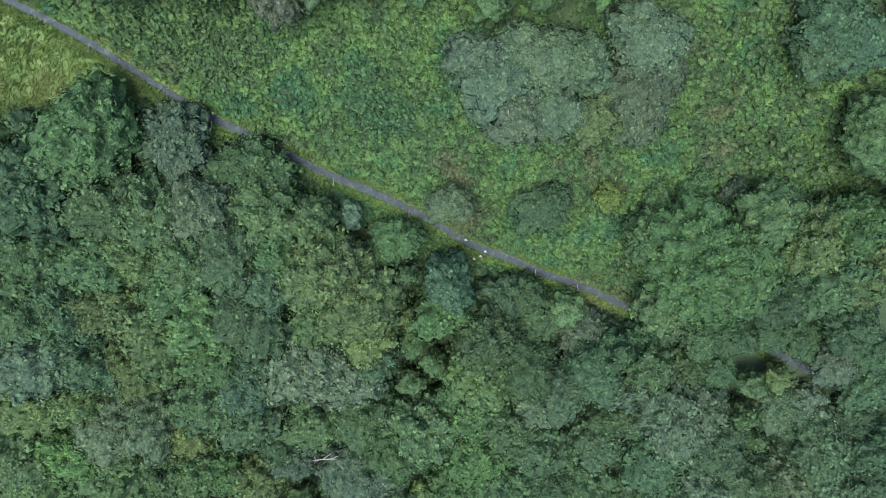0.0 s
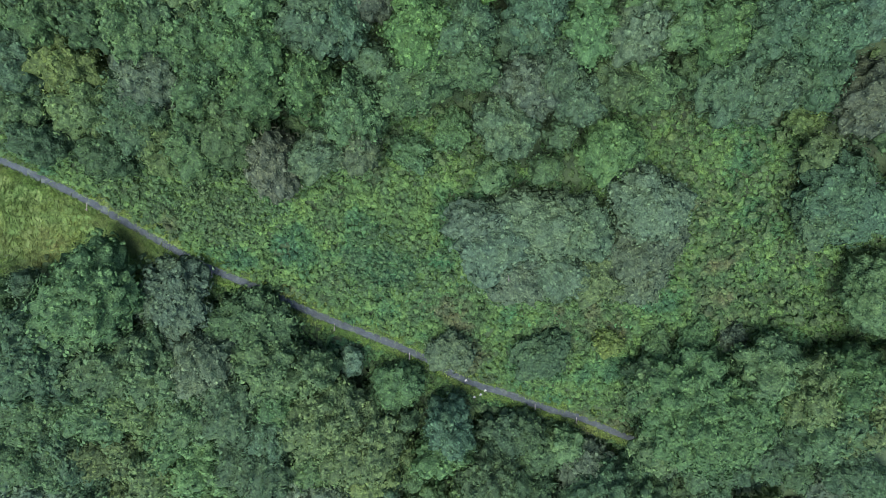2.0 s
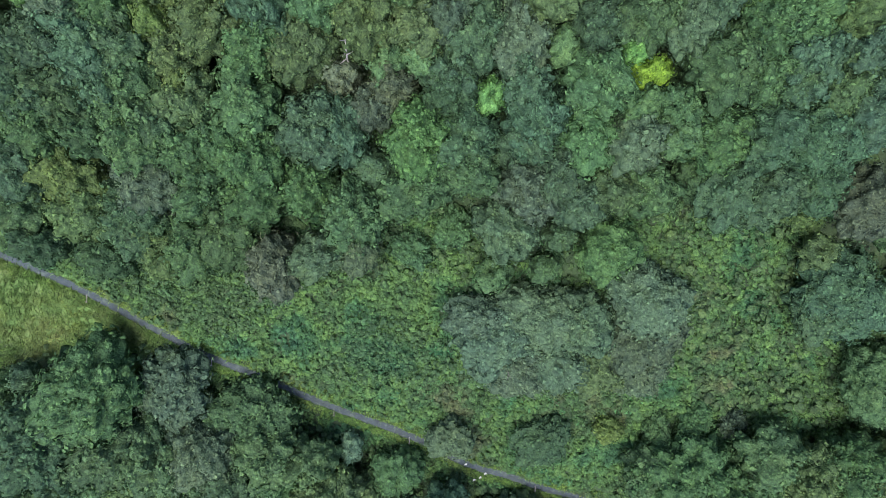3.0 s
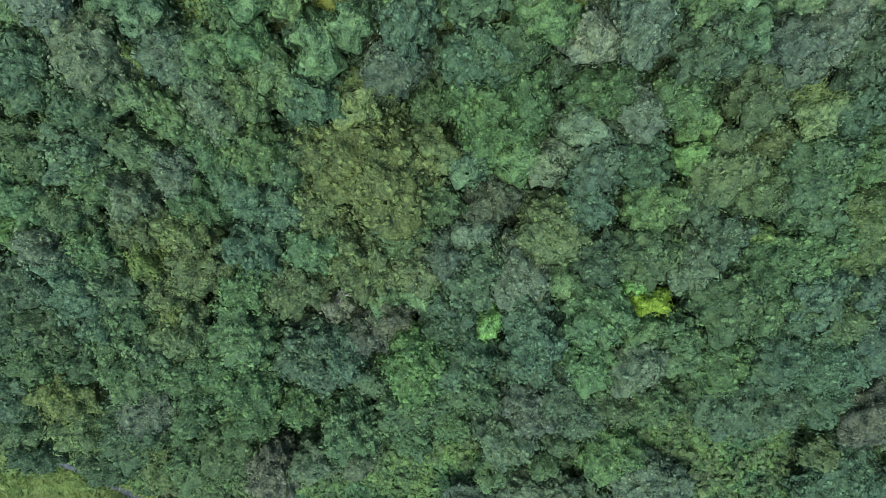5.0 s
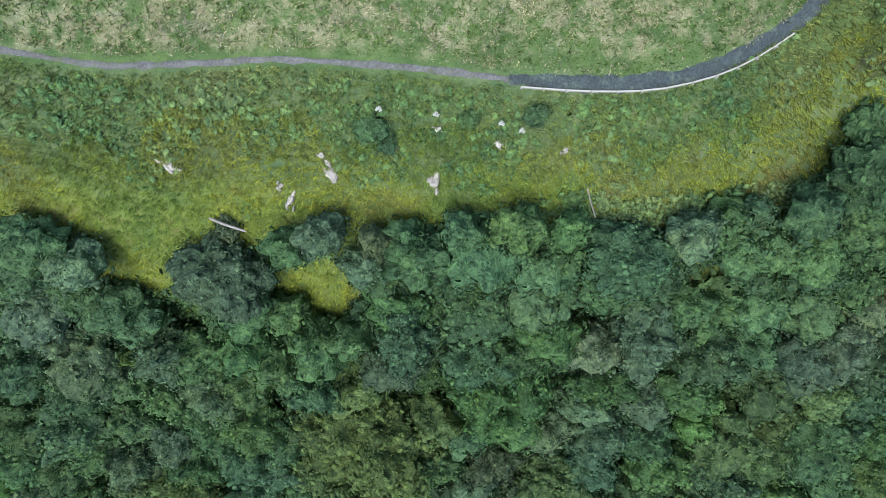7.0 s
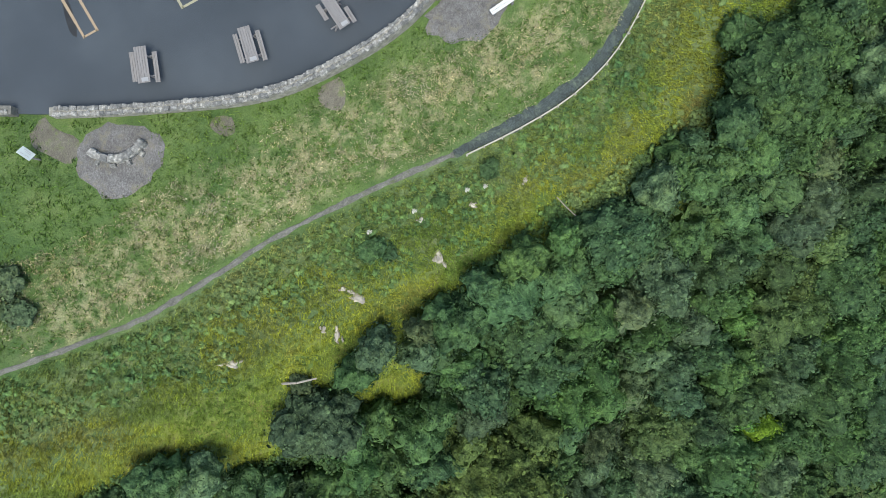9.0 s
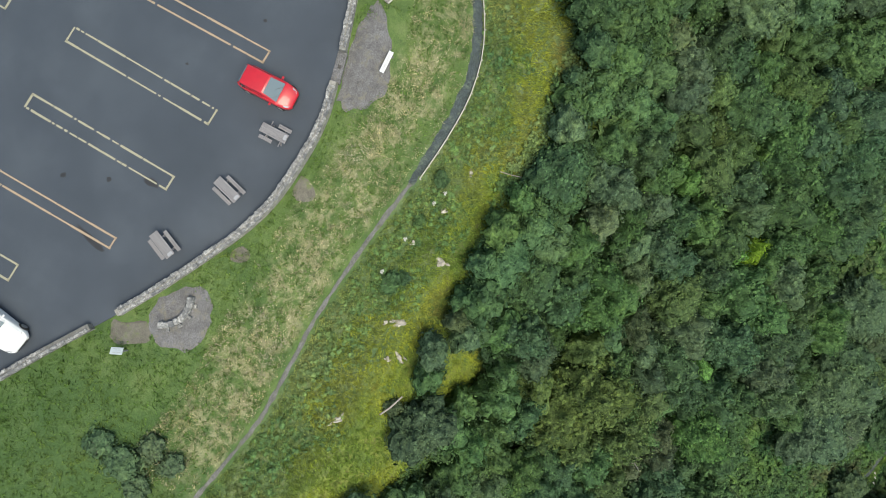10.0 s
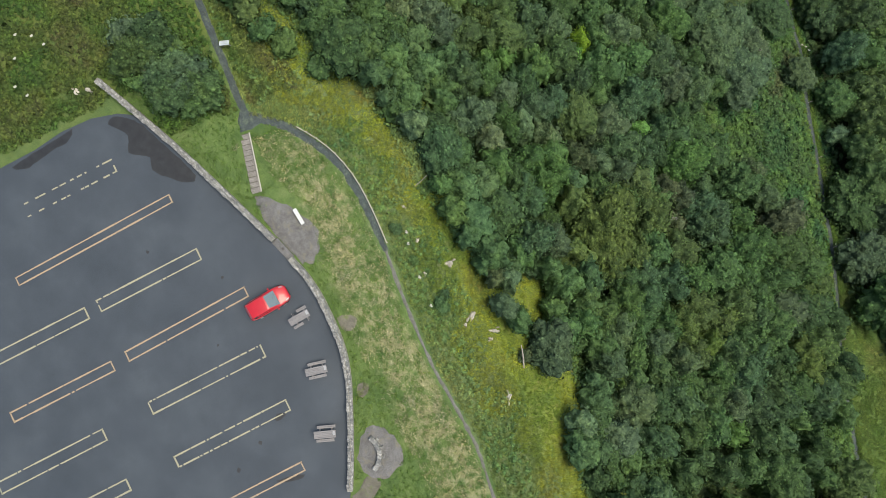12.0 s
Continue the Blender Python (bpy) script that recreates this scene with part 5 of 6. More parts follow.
def car(label, length, width, height, paint, windscreen, roof_front, roof_rear, sunroof=False, rails=False):
    """A car that looks along +x, its middle at x = 0: shell, roof, panes, lamps, mirrors and wheels."""
    thing = tagged(new("car"), label, "car")
    a, b, h = length / 2, -length / 2, width / 2
    belt = height * 0.62
    rings = [car_ring(a, h * 0.5, 0.3, 0.46, 0.5, 0.01), car_ring(a - 0.05, h * 0.68, 0.25, 0.54, 0.59, 0.02), car_ring(a - 0.16, h * 0.81, 0.22, 0.6, 0.67, 0.025), car_ring(a - 0.36, h * 0.91, 0.2, 0.66, 0.75, 0.035), car_ring(a - 0.6, h * 0.97, 0.2, 0.7, belt - 0.09, 0.04),
             car_ring(windscreen + 0.15, h, 0.2, belt - 0.08, belt - 0.02, 0.04), car_ring(windscreen - 0.2, h, 0.2, belt, belt + 0.02, 0.02), car_ring(0, h, 0.2, belt, belt + 0.02, 0.02),
             car_ring(roof_rear + 0.2, h, 0.2, belt + 0.02, belt + 0.04, 0.02), car_ring(b + 0.3, h * 0.95, 0.24, belt + 0.02, belt + 0.04, 0.02), car_ring(b + 0.12, h * 0.89, 0.27, belt - 0.04, belt + 0.01, 0.02), car_ring(b + 0.04, h * 0.8, 0.3, belt - 0.14, belt - 0.08, 0.02), car_ring(b, h * 0.66, 0.36, 0.55, 0.6, 0.01)]
    bm = skin(rings)
    shell = part("body", bm, paint, thing, smooth=True)
    mod = shell.modifiers.new("soften", "BEVEL")
    mod.width, mod.segments, mod.angle_limit = 0.05, 3, radians(20)

    def cabin(x, half, z):
        return [(x, half, belt - 0.02), (x, half * 0.97, belt + 0.02), (x, half * 0.86, z - 0.06), (x, half * 0.76, z), (x, 0, z + 0.02), (x, -half * 0.76, z), (x, -half * 0.86, z - 0.06), (x, -half * 0.97, belt + 0.02), (x, -half, belt - 0.02)]
    back = b + 0.16
    roof = part("roof", skin([cabin(windscreen, h * 0.9, belt + 0.05), cabin(roof_front, h * 0.92, height - 0.02), cabin((roof_front + roof_rear) / 2, h * 0.92, height), cabin(roof_rear, h * 0.9, height - 0.04), cabin(back, h * 0.82, belt + 0.1)]), paint, thing, smooth=True)
    mod = roof.modifiers.new("soften", "BEVEL")
    mod.width, mod.segments, mod.angle_limit = 0.05, 3, radians(20)
    hw, ht = h * 0.78, h * 0.66
    part("windscreen", pane(bmesh.new(), [(windscreen + 0.02, -hw, belt + 0.06), (windscreen + 0.02, hw, belt + 0.06), (roof_front + 0.08, ht, height - 0.06), (roof_front + 0.08, -ht, height - 0.06)], 0.03), GLASS, thing, "blue-grey tinted windscreen")
    part("rear_window", pane(bmesh.new(), [(roof_rear - 0.06, -ht, height - 0.08), (roof_rear - 0.06, ht, height - 0.08), (back + 0.08, hw * 0.92, belt + 0.16), (back + 0.08, -hw * 0.92, belt + 0.16)], 0.03), GLASS, thing)
    for side in (-1, 1):
        for x0, x1 in ((roof_front - 0.02, (roof_front + roof_rear) / 2 + 0.03), ((roof_front + roof_rear) / 2 - 0.03, roof_rear + 0.05)):
            y0, y1 = side * h * 0.9, side * h * 0.81
            c = [(x0 + 0.22 * (x0 > 0.1), y0, belt + 0.05), (x1, y0, belt + 0.05), (x1, y1, height - 0.09), (x0, y1, height - 0.09)]
            part("side_window", pane(bmesh.new(), c if side < 0 else c[::-1], 0.02), DARK_GLASS, thing)
        part("mirror", box(bmesh.new(), (0.13, 0.2, 0.12), (windscreen - 0.28, side * (h + 0.09), belt + 0.08), bevel=0.03), paint, thing)
        part("headlight", pane(bmesh.new(), [(a - 0.12, side * h * 0.56, 0.64), (a - 0.18, side * h * 0.74, 0.63), (a - 0.48, side * h * 0.85, 0.75), (a - 0.44, side * h * 0.73, 0.78)][::side], 0.02), LAMP, thing, "clear headlight")
        part("tail_light", box(bmesh.new(), (0.1, 0.16, 0.3), (b + 0.1, side * h * 0.72, belt - 0.12), bevel=0.02), TAIL, thing, "red tail light")
        for x in (a - 0.72, b + 0.72):
            bm = bmesh.new()
            bmesh.ops.create_cone(bm, cap_ends=True, segments=20, radius1=0.32, radius2=0.32, depth=0.22, matrix=pose(x, side * (h - 0.09), 0.32, 90, 0, 0))
            bmesh.ops.bevel(bm, geom=[e for e in bm.edges if len(e.link_faces) == 2 and any(len(f.verts) > 4 for f in e.link_faces)], offset=0.04, segments=2, affect="EDGES")
            wheel = part("wheel", bm, RUBBER, thing, "black tyre")
            bm = bmesh.new()
            bmesh.ops.create_cone(bm, cap_ends=True, segments=16, radius1=0.2, radius2=0.2, depth=0.06, matrix=pose(x, side * (h + 0.005), 0.32, 90, 0, 0))
            part("rim", bm, RIM, wheel, "alloy rim")
        if rails:
            bm = bmesh.new()
            tube(bm, (roof_front - 0.15, side * h * 0.68, height + 0.035), (roof_rear + 0.1, side * h * 0.68, height + 0.03), 0.018, 0.018)
            part("roof_rail", bm, TRIM, thing)
    part("grille", box(bmesh.new(), (0.06, width * 0.5, 0.16), (a - 0.01, 0, 0.42), bevel=0.02), TRIM, thing)
    if sunroof:
        part("sunroof", box(bmesh.new(), (0.95, width * 0.46, 0.03), (roof_front - 0.62, 0, height + 0.012), bevel=0.01), DARK_GLASS, thing, "dark panoramic sunroof")
    for side in (-1, 1):
        bm = bmesh.new()
        tube(bm, (windscreen + 0.02, side * 0.3 + 0.1, belt + 0.09), (windscreen - 0.28, side * 0.3 - 0.28, belt + 0.29), 0.012, 0.008, 4)
        part("wiper", bm, TRIM, thing)
    return thing


car("small red hatchback parked on the asphalt beside the picnic tables", 3.72, 1.64, 1.48, RED, 0.92, 0.02, -1.5).matrix_basis = pose(3.5, 85.95, 0, 0, 0, -86)
car("white sport utility car with dark sunroof parked at the wall", 4.6, 1.84, 1.62, WHITE, 0.78, -0.2, -1.7, True, True).matrix_basis = pose(-18.05, 92.97, 0, 0, 0, -97)


def flat_stain(points, material, label):
    bm = bmesh.new()
    rim = smooth_line([*points, points[0]], 0.4)[:-1]
    bm.faces.new([bm.verts.new((q.x + 0.12 * noise.noise((q.x * 2, q.y * 2, 1)), q.y + 0.12 * noise.noise((q.x * 2, q.y * 2, 7)), 0.003)) for q in rim])
    bmesh.ops.recalc_face_normals(bm, faces=bm.faces)
    ob = part("damp_stain", bm, material)
    if ob.data.polygons[0].normal.z < 0:
        ob.data.flip_normals()
    tagged(ob, label, "stain", kind="structure")


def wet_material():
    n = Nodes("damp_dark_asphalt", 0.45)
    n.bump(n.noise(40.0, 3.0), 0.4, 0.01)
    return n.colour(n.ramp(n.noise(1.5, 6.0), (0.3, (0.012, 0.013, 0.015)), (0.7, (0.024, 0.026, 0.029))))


DAMP = wet_material()
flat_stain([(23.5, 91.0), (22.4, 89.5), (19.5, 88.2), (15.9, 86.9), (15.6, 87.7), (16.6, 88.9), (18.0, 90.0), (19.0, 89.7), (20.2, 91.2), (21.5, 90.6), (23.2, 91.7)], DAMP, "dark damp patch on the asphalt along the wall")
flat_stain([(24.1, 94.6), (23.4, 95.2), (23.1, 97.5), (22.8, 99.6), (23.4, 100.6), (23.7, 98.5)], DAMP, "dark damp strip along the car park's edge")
flat_stain([(-10.2, 92.1), (-10.55, 91.6), (-10.75, 90.9), (-10.95, 90.1), (-10.75, 89.7), (-10.45, 90.3), (-10.3, 91.0)], DAMP, "dark damp puddle stain beside a bay marking")
flat_stain([(-5.2, 89.6), (-5.5, 89.9), (-5.8, 89.5), (-5.6, 88.9), (-5.3, 89.1)], DAMP, "dark oil stain at a bay marking")
for sx, sy, sr in ((-6.7, 91.8, 0.22), (-8.0, 94.45, 0.2), (7.2, 88.6, 0.16), (11.9, 93.4, 0.15), (2.2, 91.5, 0.12)):
    flat_stain([(sx + sr, sy), (sx, sy + sr * 0.8), (sx - sr * 0.9, sy), (sx, sy - sr)], DAMP, "small dark oil spot on the asphalt")

threshold = part("threshold", box(bmesh.new(), (2.05, 0.62, 0.3), (7.0, 83.02, -0.1), 16.5, 0.02), GRAVEL)
tagged(threshold, "grey paved threshold in the wall's gap", "pavement", kind="structure")
drain = tagged(new("drain_cover"), "small dark metal drain cover set in the threshold", "drain cover")
for k in range(4):
    part("bar", box(bmesh.new(), (0.24, 0.03, 0.03), (7.05, 83.0 + (k - 1.5) * 0.06, 0.062), 16.5), TRIM, drain)

# ---------------------------------------------------------------- things on the grass bank
PANEL = plain_material("pale_printed_panel", (0.42, 0.48, 0.5), 0.4, 0.0, 0.2)
# pale seat wood, whitened in its colour for the sheen of a wet top
BENCH_TOP = wood_material("pale_seat_with_wet_sheen", (0.45, 0.465, 0.47), (0.66, 0.68, 0.69))


def bench(x, y, turn):
    b = tagged(new("bench"), "long pale plank bench on two low supports beside gravel", "bench")
    b.matrix_basis = pose(x, y, ground_z(x, y) + 0.04, 0, 0, turn)
    for k in (-1, 1):
        part("seat_plank", box(bmesh.new(), (1.5, 0.155, 0.06), (0, k * 0.082, 0.45), bevel=0.012), BENCH_TOP, b)
        part("support", box(bmesh.new(), (0.12, 0.34, 0.6), (k * 0.55, 0, 0.12), bevel=0.015), GREY_WOOD, b)


bench(8.95, 80.65, 5.0)


def info_panel(x, y, turn, wide, deep):
    p = tagged(new("information_panel"), "small pale information panel on two short posts in grass", "sign", "information panels")
    p.matrix_basis = pose(x, y, ground_z(x, y), 0, 0, turn)
    bm = bmesh.new()
    box(bm, (wide, deep, 0.05), bevel=0.01)
    bmesh.ops.transform(bm, matrix=pose(0, 0, 0.82, 22, 0, 0), verts=bm.verts)
    board = part("board", bm, PANEL, p, "pale printed board")
    for k, (bx, by, bw) in enumerate(((-0.2, 0.1, 0.3), (0.18, 0.12, 0.24), (-0.1, -0.06, 0.5), (0.02, -0.14, 0.56))):
        bm = bmesh.new()
        box(bm, (bw * wide, 0.03, 0.004), (bx * wide, by * deep * 2, 0.029))
        bmesh.ops.transform(bm, matrix=pose(0, 0, 0.82, 22, 0, 0), verts=bm.verts)
        part("text_bar", bm, PLATE, board)
    for k in (-1, 1):
        part("post", box(bmesh.new(), (0.08, 0.08, 1.1), (k * wide * 0.36, 0.05, 0.26), bevel=0.008), GREY_WOOD, p)


info_panel(-15.5, 85.4, 117, 0.78, 0.45)
info_panel(25.5, 80.0, 70, 0.85, 0.5)


def stone_seat():
    seat = tagged(new("stone_seat"), "curved low stone seat standing on grey gravel", "bench")
    c = Vector((-11.36, 84.89))
    for k in range(9):
        a = radians(-64 - k * 11.0)
        q = c + Vector((math.cos(a), math.sin(a))) * 1.74
        ob = new("stone", STONES[k % 6])
        ob.parent = seat
        ob.matrix_basis = pose(q.x, q.y, ground_z(q.x, q.y) + 0.2, 0, 0, 26 - k * 11.0) @ Matrix.Diagonal((0.44, 0.42, 0.5, 1))
        if k % 2:
            lower = new("stone", STONES[(k + 3) % 6])
            lower.parent = seat
            q = c + Vector((math.cos(a), math.sin(a))) * 2.05
            lower.matrix_basis = pose(q.x, q.y, ground_z(q.x, q.y) + 0.08, 0, 0, k * 31) @ Matrix.Diagonal((0.3, 0.22, 0.3, 1))


stone_seat()


def steps():
    flight = tagged(new("steps"), "flight of worn timber-edged gravel steps in the grass bank", "steps", kind="structure")
    top, low, count = Vector((12.35, 83.0)), Vector((17.65, 81.95)), 11
    d = low - top
    turn = math.degrees(math.atan2(d.y, d.x))
    z0, z1 = ground_z(*top) + 0.1, ground_z(*low) + 0.08
    run = d.length / count
    for k in range(count):
        q = top + d * ((k + 0.5) / count)
        z = z0 + (z1 - z0) * k / (count - 1)
        part("step", box(bmesh.new(), (run * 0.98, 0.8, 0.5), (q.x, q.y, z - 0.25), turn, 0.015), STEP, flight)
        e = top + d * ((k + 0.96) / count)
        part("riser_board", box(bmesh.new(), (0.06, 0.84, 0.22), (e.x, e.y, z - 0.09), turn, 0.008), RISER, flight)
    side = Vector((d.y, -d.x)).normalized() * 0.47
    bm = bmesh.new()
    for k in range(12):
        p, q = top + d * (k / 12) + side, top + d * ((k + 1) / 12) + side
        za, zb = z0 + (z1 - z0) * k / 12, z0 + (z1 - z0) * (k + 1) / 12
        tube(bm, (p.x, p.y, za + 0.1), (q.x, q.y, zb + 0.1), 0.06, 0.06, 6)
    part("edging_rail", bm, PALE_WOOD, flight, "pale timber edging rail")


STEP = gravel_material("trodden_step_grit", (0.14, 0.13, 0.125), (0.21, 0.2, 0.19), (0.3, 0.29, 0.28))
RISER = wood_material("dark_step_board", (0.06, 0.055, 0.05), (0.13, 0.12, 0.11))
steps()


def path_edging():
    line = smooth_line([(3.75, 75.1), (5.9, 74.98), (8.3, 74.95), (10.6, 75.12), (12.95, 75.72), (14.9, 76.62), (16.6, 77.75)], 0.9)
    rail = tagged(new("path_edging"), "pale timber edging boards along the footpath", "edging", kind="structure")
    for a, b in zip(line, line[1:]):
        m = (a + b) / 2
        d = b - a
        z = (ground_z(*a) + ground_z(*b)) / 2
        tilt = -math.degrees(math.atan2(ground_z(*b) - ground_z(*a), d.length))
        bm = box(bmesh.new(), (d.length * 0.985, 0.07, 0.26), bevel=0.01)
        part("board", bm, PALE_WOOD, rail, at=pose(m.x, m.y, z + 0.06, 0, tilt, math.degrees(math.atan2(d.y, d.x))))
        part("peg", box(bmesh.new(), (0.06, 0.06, 0.4), (a.x + 0.03, a.y - 0.07, ground_z(*a) + 0.04)), PALE_WOOD, rail)


path_edging()


def water_bar(x, y, turn):
    bar = tagged(new("water_bar"), "pale weathered timber water bar across the footpath", "water bar", "water bars on the footpath")
    bm = bmesh.new()
    tube(bm, (-0.6, 0, 0), (0.6, 0, 0.0), 0.045, 0.04, 7)
    log = part("log", bm, DEADWOOD, bar)
    for k in (-1, 1):
        part("peg", box(bmesh.new(), (0.05, 0.05, 0.3), (k * 0.5, 0.09, -0.02)), DEADWOOD, bar)
    bar.matrix_basis = pose(x, y, ground_z(x, y) + 0.09, 0, 0, turn)


for x, y in ((-34.5, 26.2), (-23.05, 19.7), (-10.75, 14.2), (-2.7, 11.1), (11.5, 5.1), (16.45, 3.5)):
    water_bar(x, y, 92)


def rock(x, y, long, wide, turn, seed):
    """Bare rock that shows through the turf: a broken slab and the smaller pieces that lie below it."""
    rnd = random.Random(seed)
    lump = tagged(new("rock"), "pale bare rock breaking through rough grass", "rock", "rocks on the grassy bank")
    lump.matrix_basis = pose(x, y, ground_z(x, y), 0, 0, turn)
    for k in range(4):
        bm = bmesh.new()
        bmesh.ops.create_icosphere(bm, subdivisions=2, radius=0.5)
        for v in bm.verts:
            v.co *= 1 + 0.6 * noise.noise(v.co * 2.9 + Vector((seed * 3.1, k * 1.7, 0))) + rnd.uniform(-0.08, 0.08)
        size = 0.75 if k == 0 else rnd.uniform(0.2, 0.42)
        px = 0.0 if k == 0 else rnd.uniform(-0.55, 0.55) * long
        py = 0.0 if k == 0 else rnd.uniform(-0.55, 0.55) * wide
        w = lump.matrix_basis @ Vector((px, py, 0))
        part("slab", bm, ROCK, lump, at=pose(px, py, ground_z(w.x, w.y) - ground_z(x, y) + 0.12, rnd.uniform(-15, 25), 0, rnd.uniform(-35, 35)) @ Matrix.Diagonal((long * size * 1.15, wide * size * 1.15, 0.4 * size + 0.12, 1)))


for k, (x, y, a, b, turn) in enumerate(((-13.6, 71.5, 1.2, 0.45, -38), (-5.45, 71.2, 1.0, 0.6, -50), (-5.9, 72.1, 0.4, 0.35, 10), (-0.25, 71.05, 1.1, 0.6, 78), (-7.7, 70.0, 1.0, 0.4, 72), (2.8, 72.6, 0.5, 0.3, -35), (6.15, 72.4, 0.4, 0.3, 70),
                                           (-0.1, 73.3, 0.4, 0.3, 10), (-8.2, 70.6, 0.5, 0.3, 60), (26.8, 92.9, 0.7, 0.5, 20), (26.5, 91.95, 0.6, 0.45, 70))):
    rock(x, y, a, b, turn, k)


def dead_limb(points, r0, r1, label, twigs=0):
    rnd = random.Random(int(points[0][0] * 10))
    bm = bmesh.new()
    pts = [Vector(p) for p in points]
    n = len(pts) - 1
    for k, (a, b) in enumerate(zip(pts, pts[1:])):
        tube(bm, a, b, r0 + (r1 - r0) * k / n, r0 + (r1 - r0) * (k + 1) / n, 6)
        for _ in range(twigs):
            q = a.lerp(b, rnd.random())
            tip = q + (b - a).normalized() * rnd.uniform(0.3, 0.9) + Vector((rnd.uniform(-0.7, 0.7), rnd.uniform(-0.7, 0.7), rnd.uniform(0, 0.4)))
            tube(bm, q, tip, r1 * 1.4, r1 * 0.5, 4)
    tagged(part("dead_branch", bm, DEADWOOD), label, "branch")


def on_ground(x, y, up):
    return (x, y, ground_z(x, y) + up)


dead_limb([on_ground(-12.1, 69.0, 0.1), on_ground(-11.1, 68.65, 1.15), on_ground(-10.0, 68.3, 1.3)], 0.08, 0.055, "bleached fallen log lying on rough grass")
dead_limb([on_ground(7.5, 70.65, 0.1), on_ground(7.7, 69.9, 0.5), on_ground(7.95, 69.15, 1.0)], 0.04, 0.03, "thin bleached dead stem leaning in the grass")
dead_limb([on_ground(-16.3, -19.6, 0.5), on_ground(-15.2, -18.8, 5.0), on_ground(-13.3, -17.7, 7.6), on_ground(-11.4, -17.2, 8.6)], 0.12, 0.04, "bare bleached dead branch standing above the wood", 4)
dead_limb([on_ground(7.2, 19.0, 0.2), on_ground(7.1, 19.3, 4.5), on_ground(6.9, 19.6, 6.2)], 0.07, 0.03, "bare pale dead twig rising from a willow", 3)
dead_limb([on_ground(-7.1, 45.2, 0.2), on_ground(-7.1, 45.4, 6.0), on_ground(-6.9, 45.9, 8.2)], 0.1, 0.04, "bare grey dead stem among the trees", 3)


PETAL = plain_material("white_flower_heads", (0.5, 0.51, 0.46), 0.8)
STALK = plain_material("green_stalk", (0.08, 0.14, 0.04), 0.7)


def umbel(x, y, tall, r):
    plant = tagged(new("hogweed"), "white-flowered hogweed with flat flower heads in grass", "flower", "white flowers in the grass")
    plant.matrix_basis = pose(x, y, ground_z(x, y))
    bm = bmesh.new()
    tube(bm, (0, 0, 0), (0.03, 0, tall), 0.015, 0.01, 5)
    part("stalk", bm, STALK, plant)
    for k in range(3):
        bm = bmesh.new()
        for m in range(9):
            a = m * 2.4
            box(bm, (r * 0.5, r * 0.5, 0.03), (math.cos(a) * r * 0.33 * math.sqrt(m) + k * r * 0.9 - r, math.sin(a) * r * 0.33 * math.sqrt(m) + (k % 2) * r, tall - 0.08 * k), m * 23)
        part("flower_head", bm, PETAL, plant)


for x, y in ((3.5, 8.2), (5.7, 7.0), (5.2, 6.5), (4.5, 6.2), (32.5, 94.0), (31.4, 96.1), (29.2, 97.1), (28.1, 96.5), (31.4, 93.4), (33.2, 95.2), (30.0, 99.0), (-2.9, 74.0), (-0.2, 73.8), (2.9, 73.4), (3.9, 73.1)):
    umbel(x, y, 0.8, 0.085)


# ---------------------------------------------------------------- undergrowth, scrub and grass
def near_path(x, y, line, gap):
    return min((x - q.x) ** 2 + (y - q.y) ** 2 for q in line) < gap * gap


def mounds(name, seed, spots, size, tufts, tuft, leaves, leaf, material, label, category, flat=0.7, star=0.4):
    """A thicket: leafy mounds of tufts and loose sprays set on the ground at the given spots, in one mesh."""
    rng = np.random.default_rng(seed)
    spots = np.array(spots)
    big = size * rng.uniform(0.55, 1.35, len(spots))

    def ways(each):
        owner = np.repeat(np.arange(len(spots)), each)
        d = unit_rows(rng.normal(size=(len(owner), 3)) + np.array([0, 0, 0.9]))
        d[:, 2] = np.abs(d[:, 2])
        at = spots[owner] + d * big[owner][:, None] * rng.uniform(0.75, 1.05, (len(owner), 1)) * np.array([1, 1, flat])
        return at, unit_rows(d + np.array([0, 0, 0.9])), rng.uniform(0.6, 1.4, len(owner))

    at, face, s = ways(tufts)
    tv, tf, tn = rosettes(rng, at, face, tuft * s, star=star)
    at, face, s = ways(leaves)
    v, f, glow = sprays(rng, at, face, leaf * s, 0.45, 0.5, 0.4)
    me = soup(name, np.concatenate([tv, v]).tolist(), tf.tolist() + (f + len(tv)).tolist(), material, np.concatenate([tn, glow]).tolist())
    return tagged(new(name, me), label, category, kind="stuff")


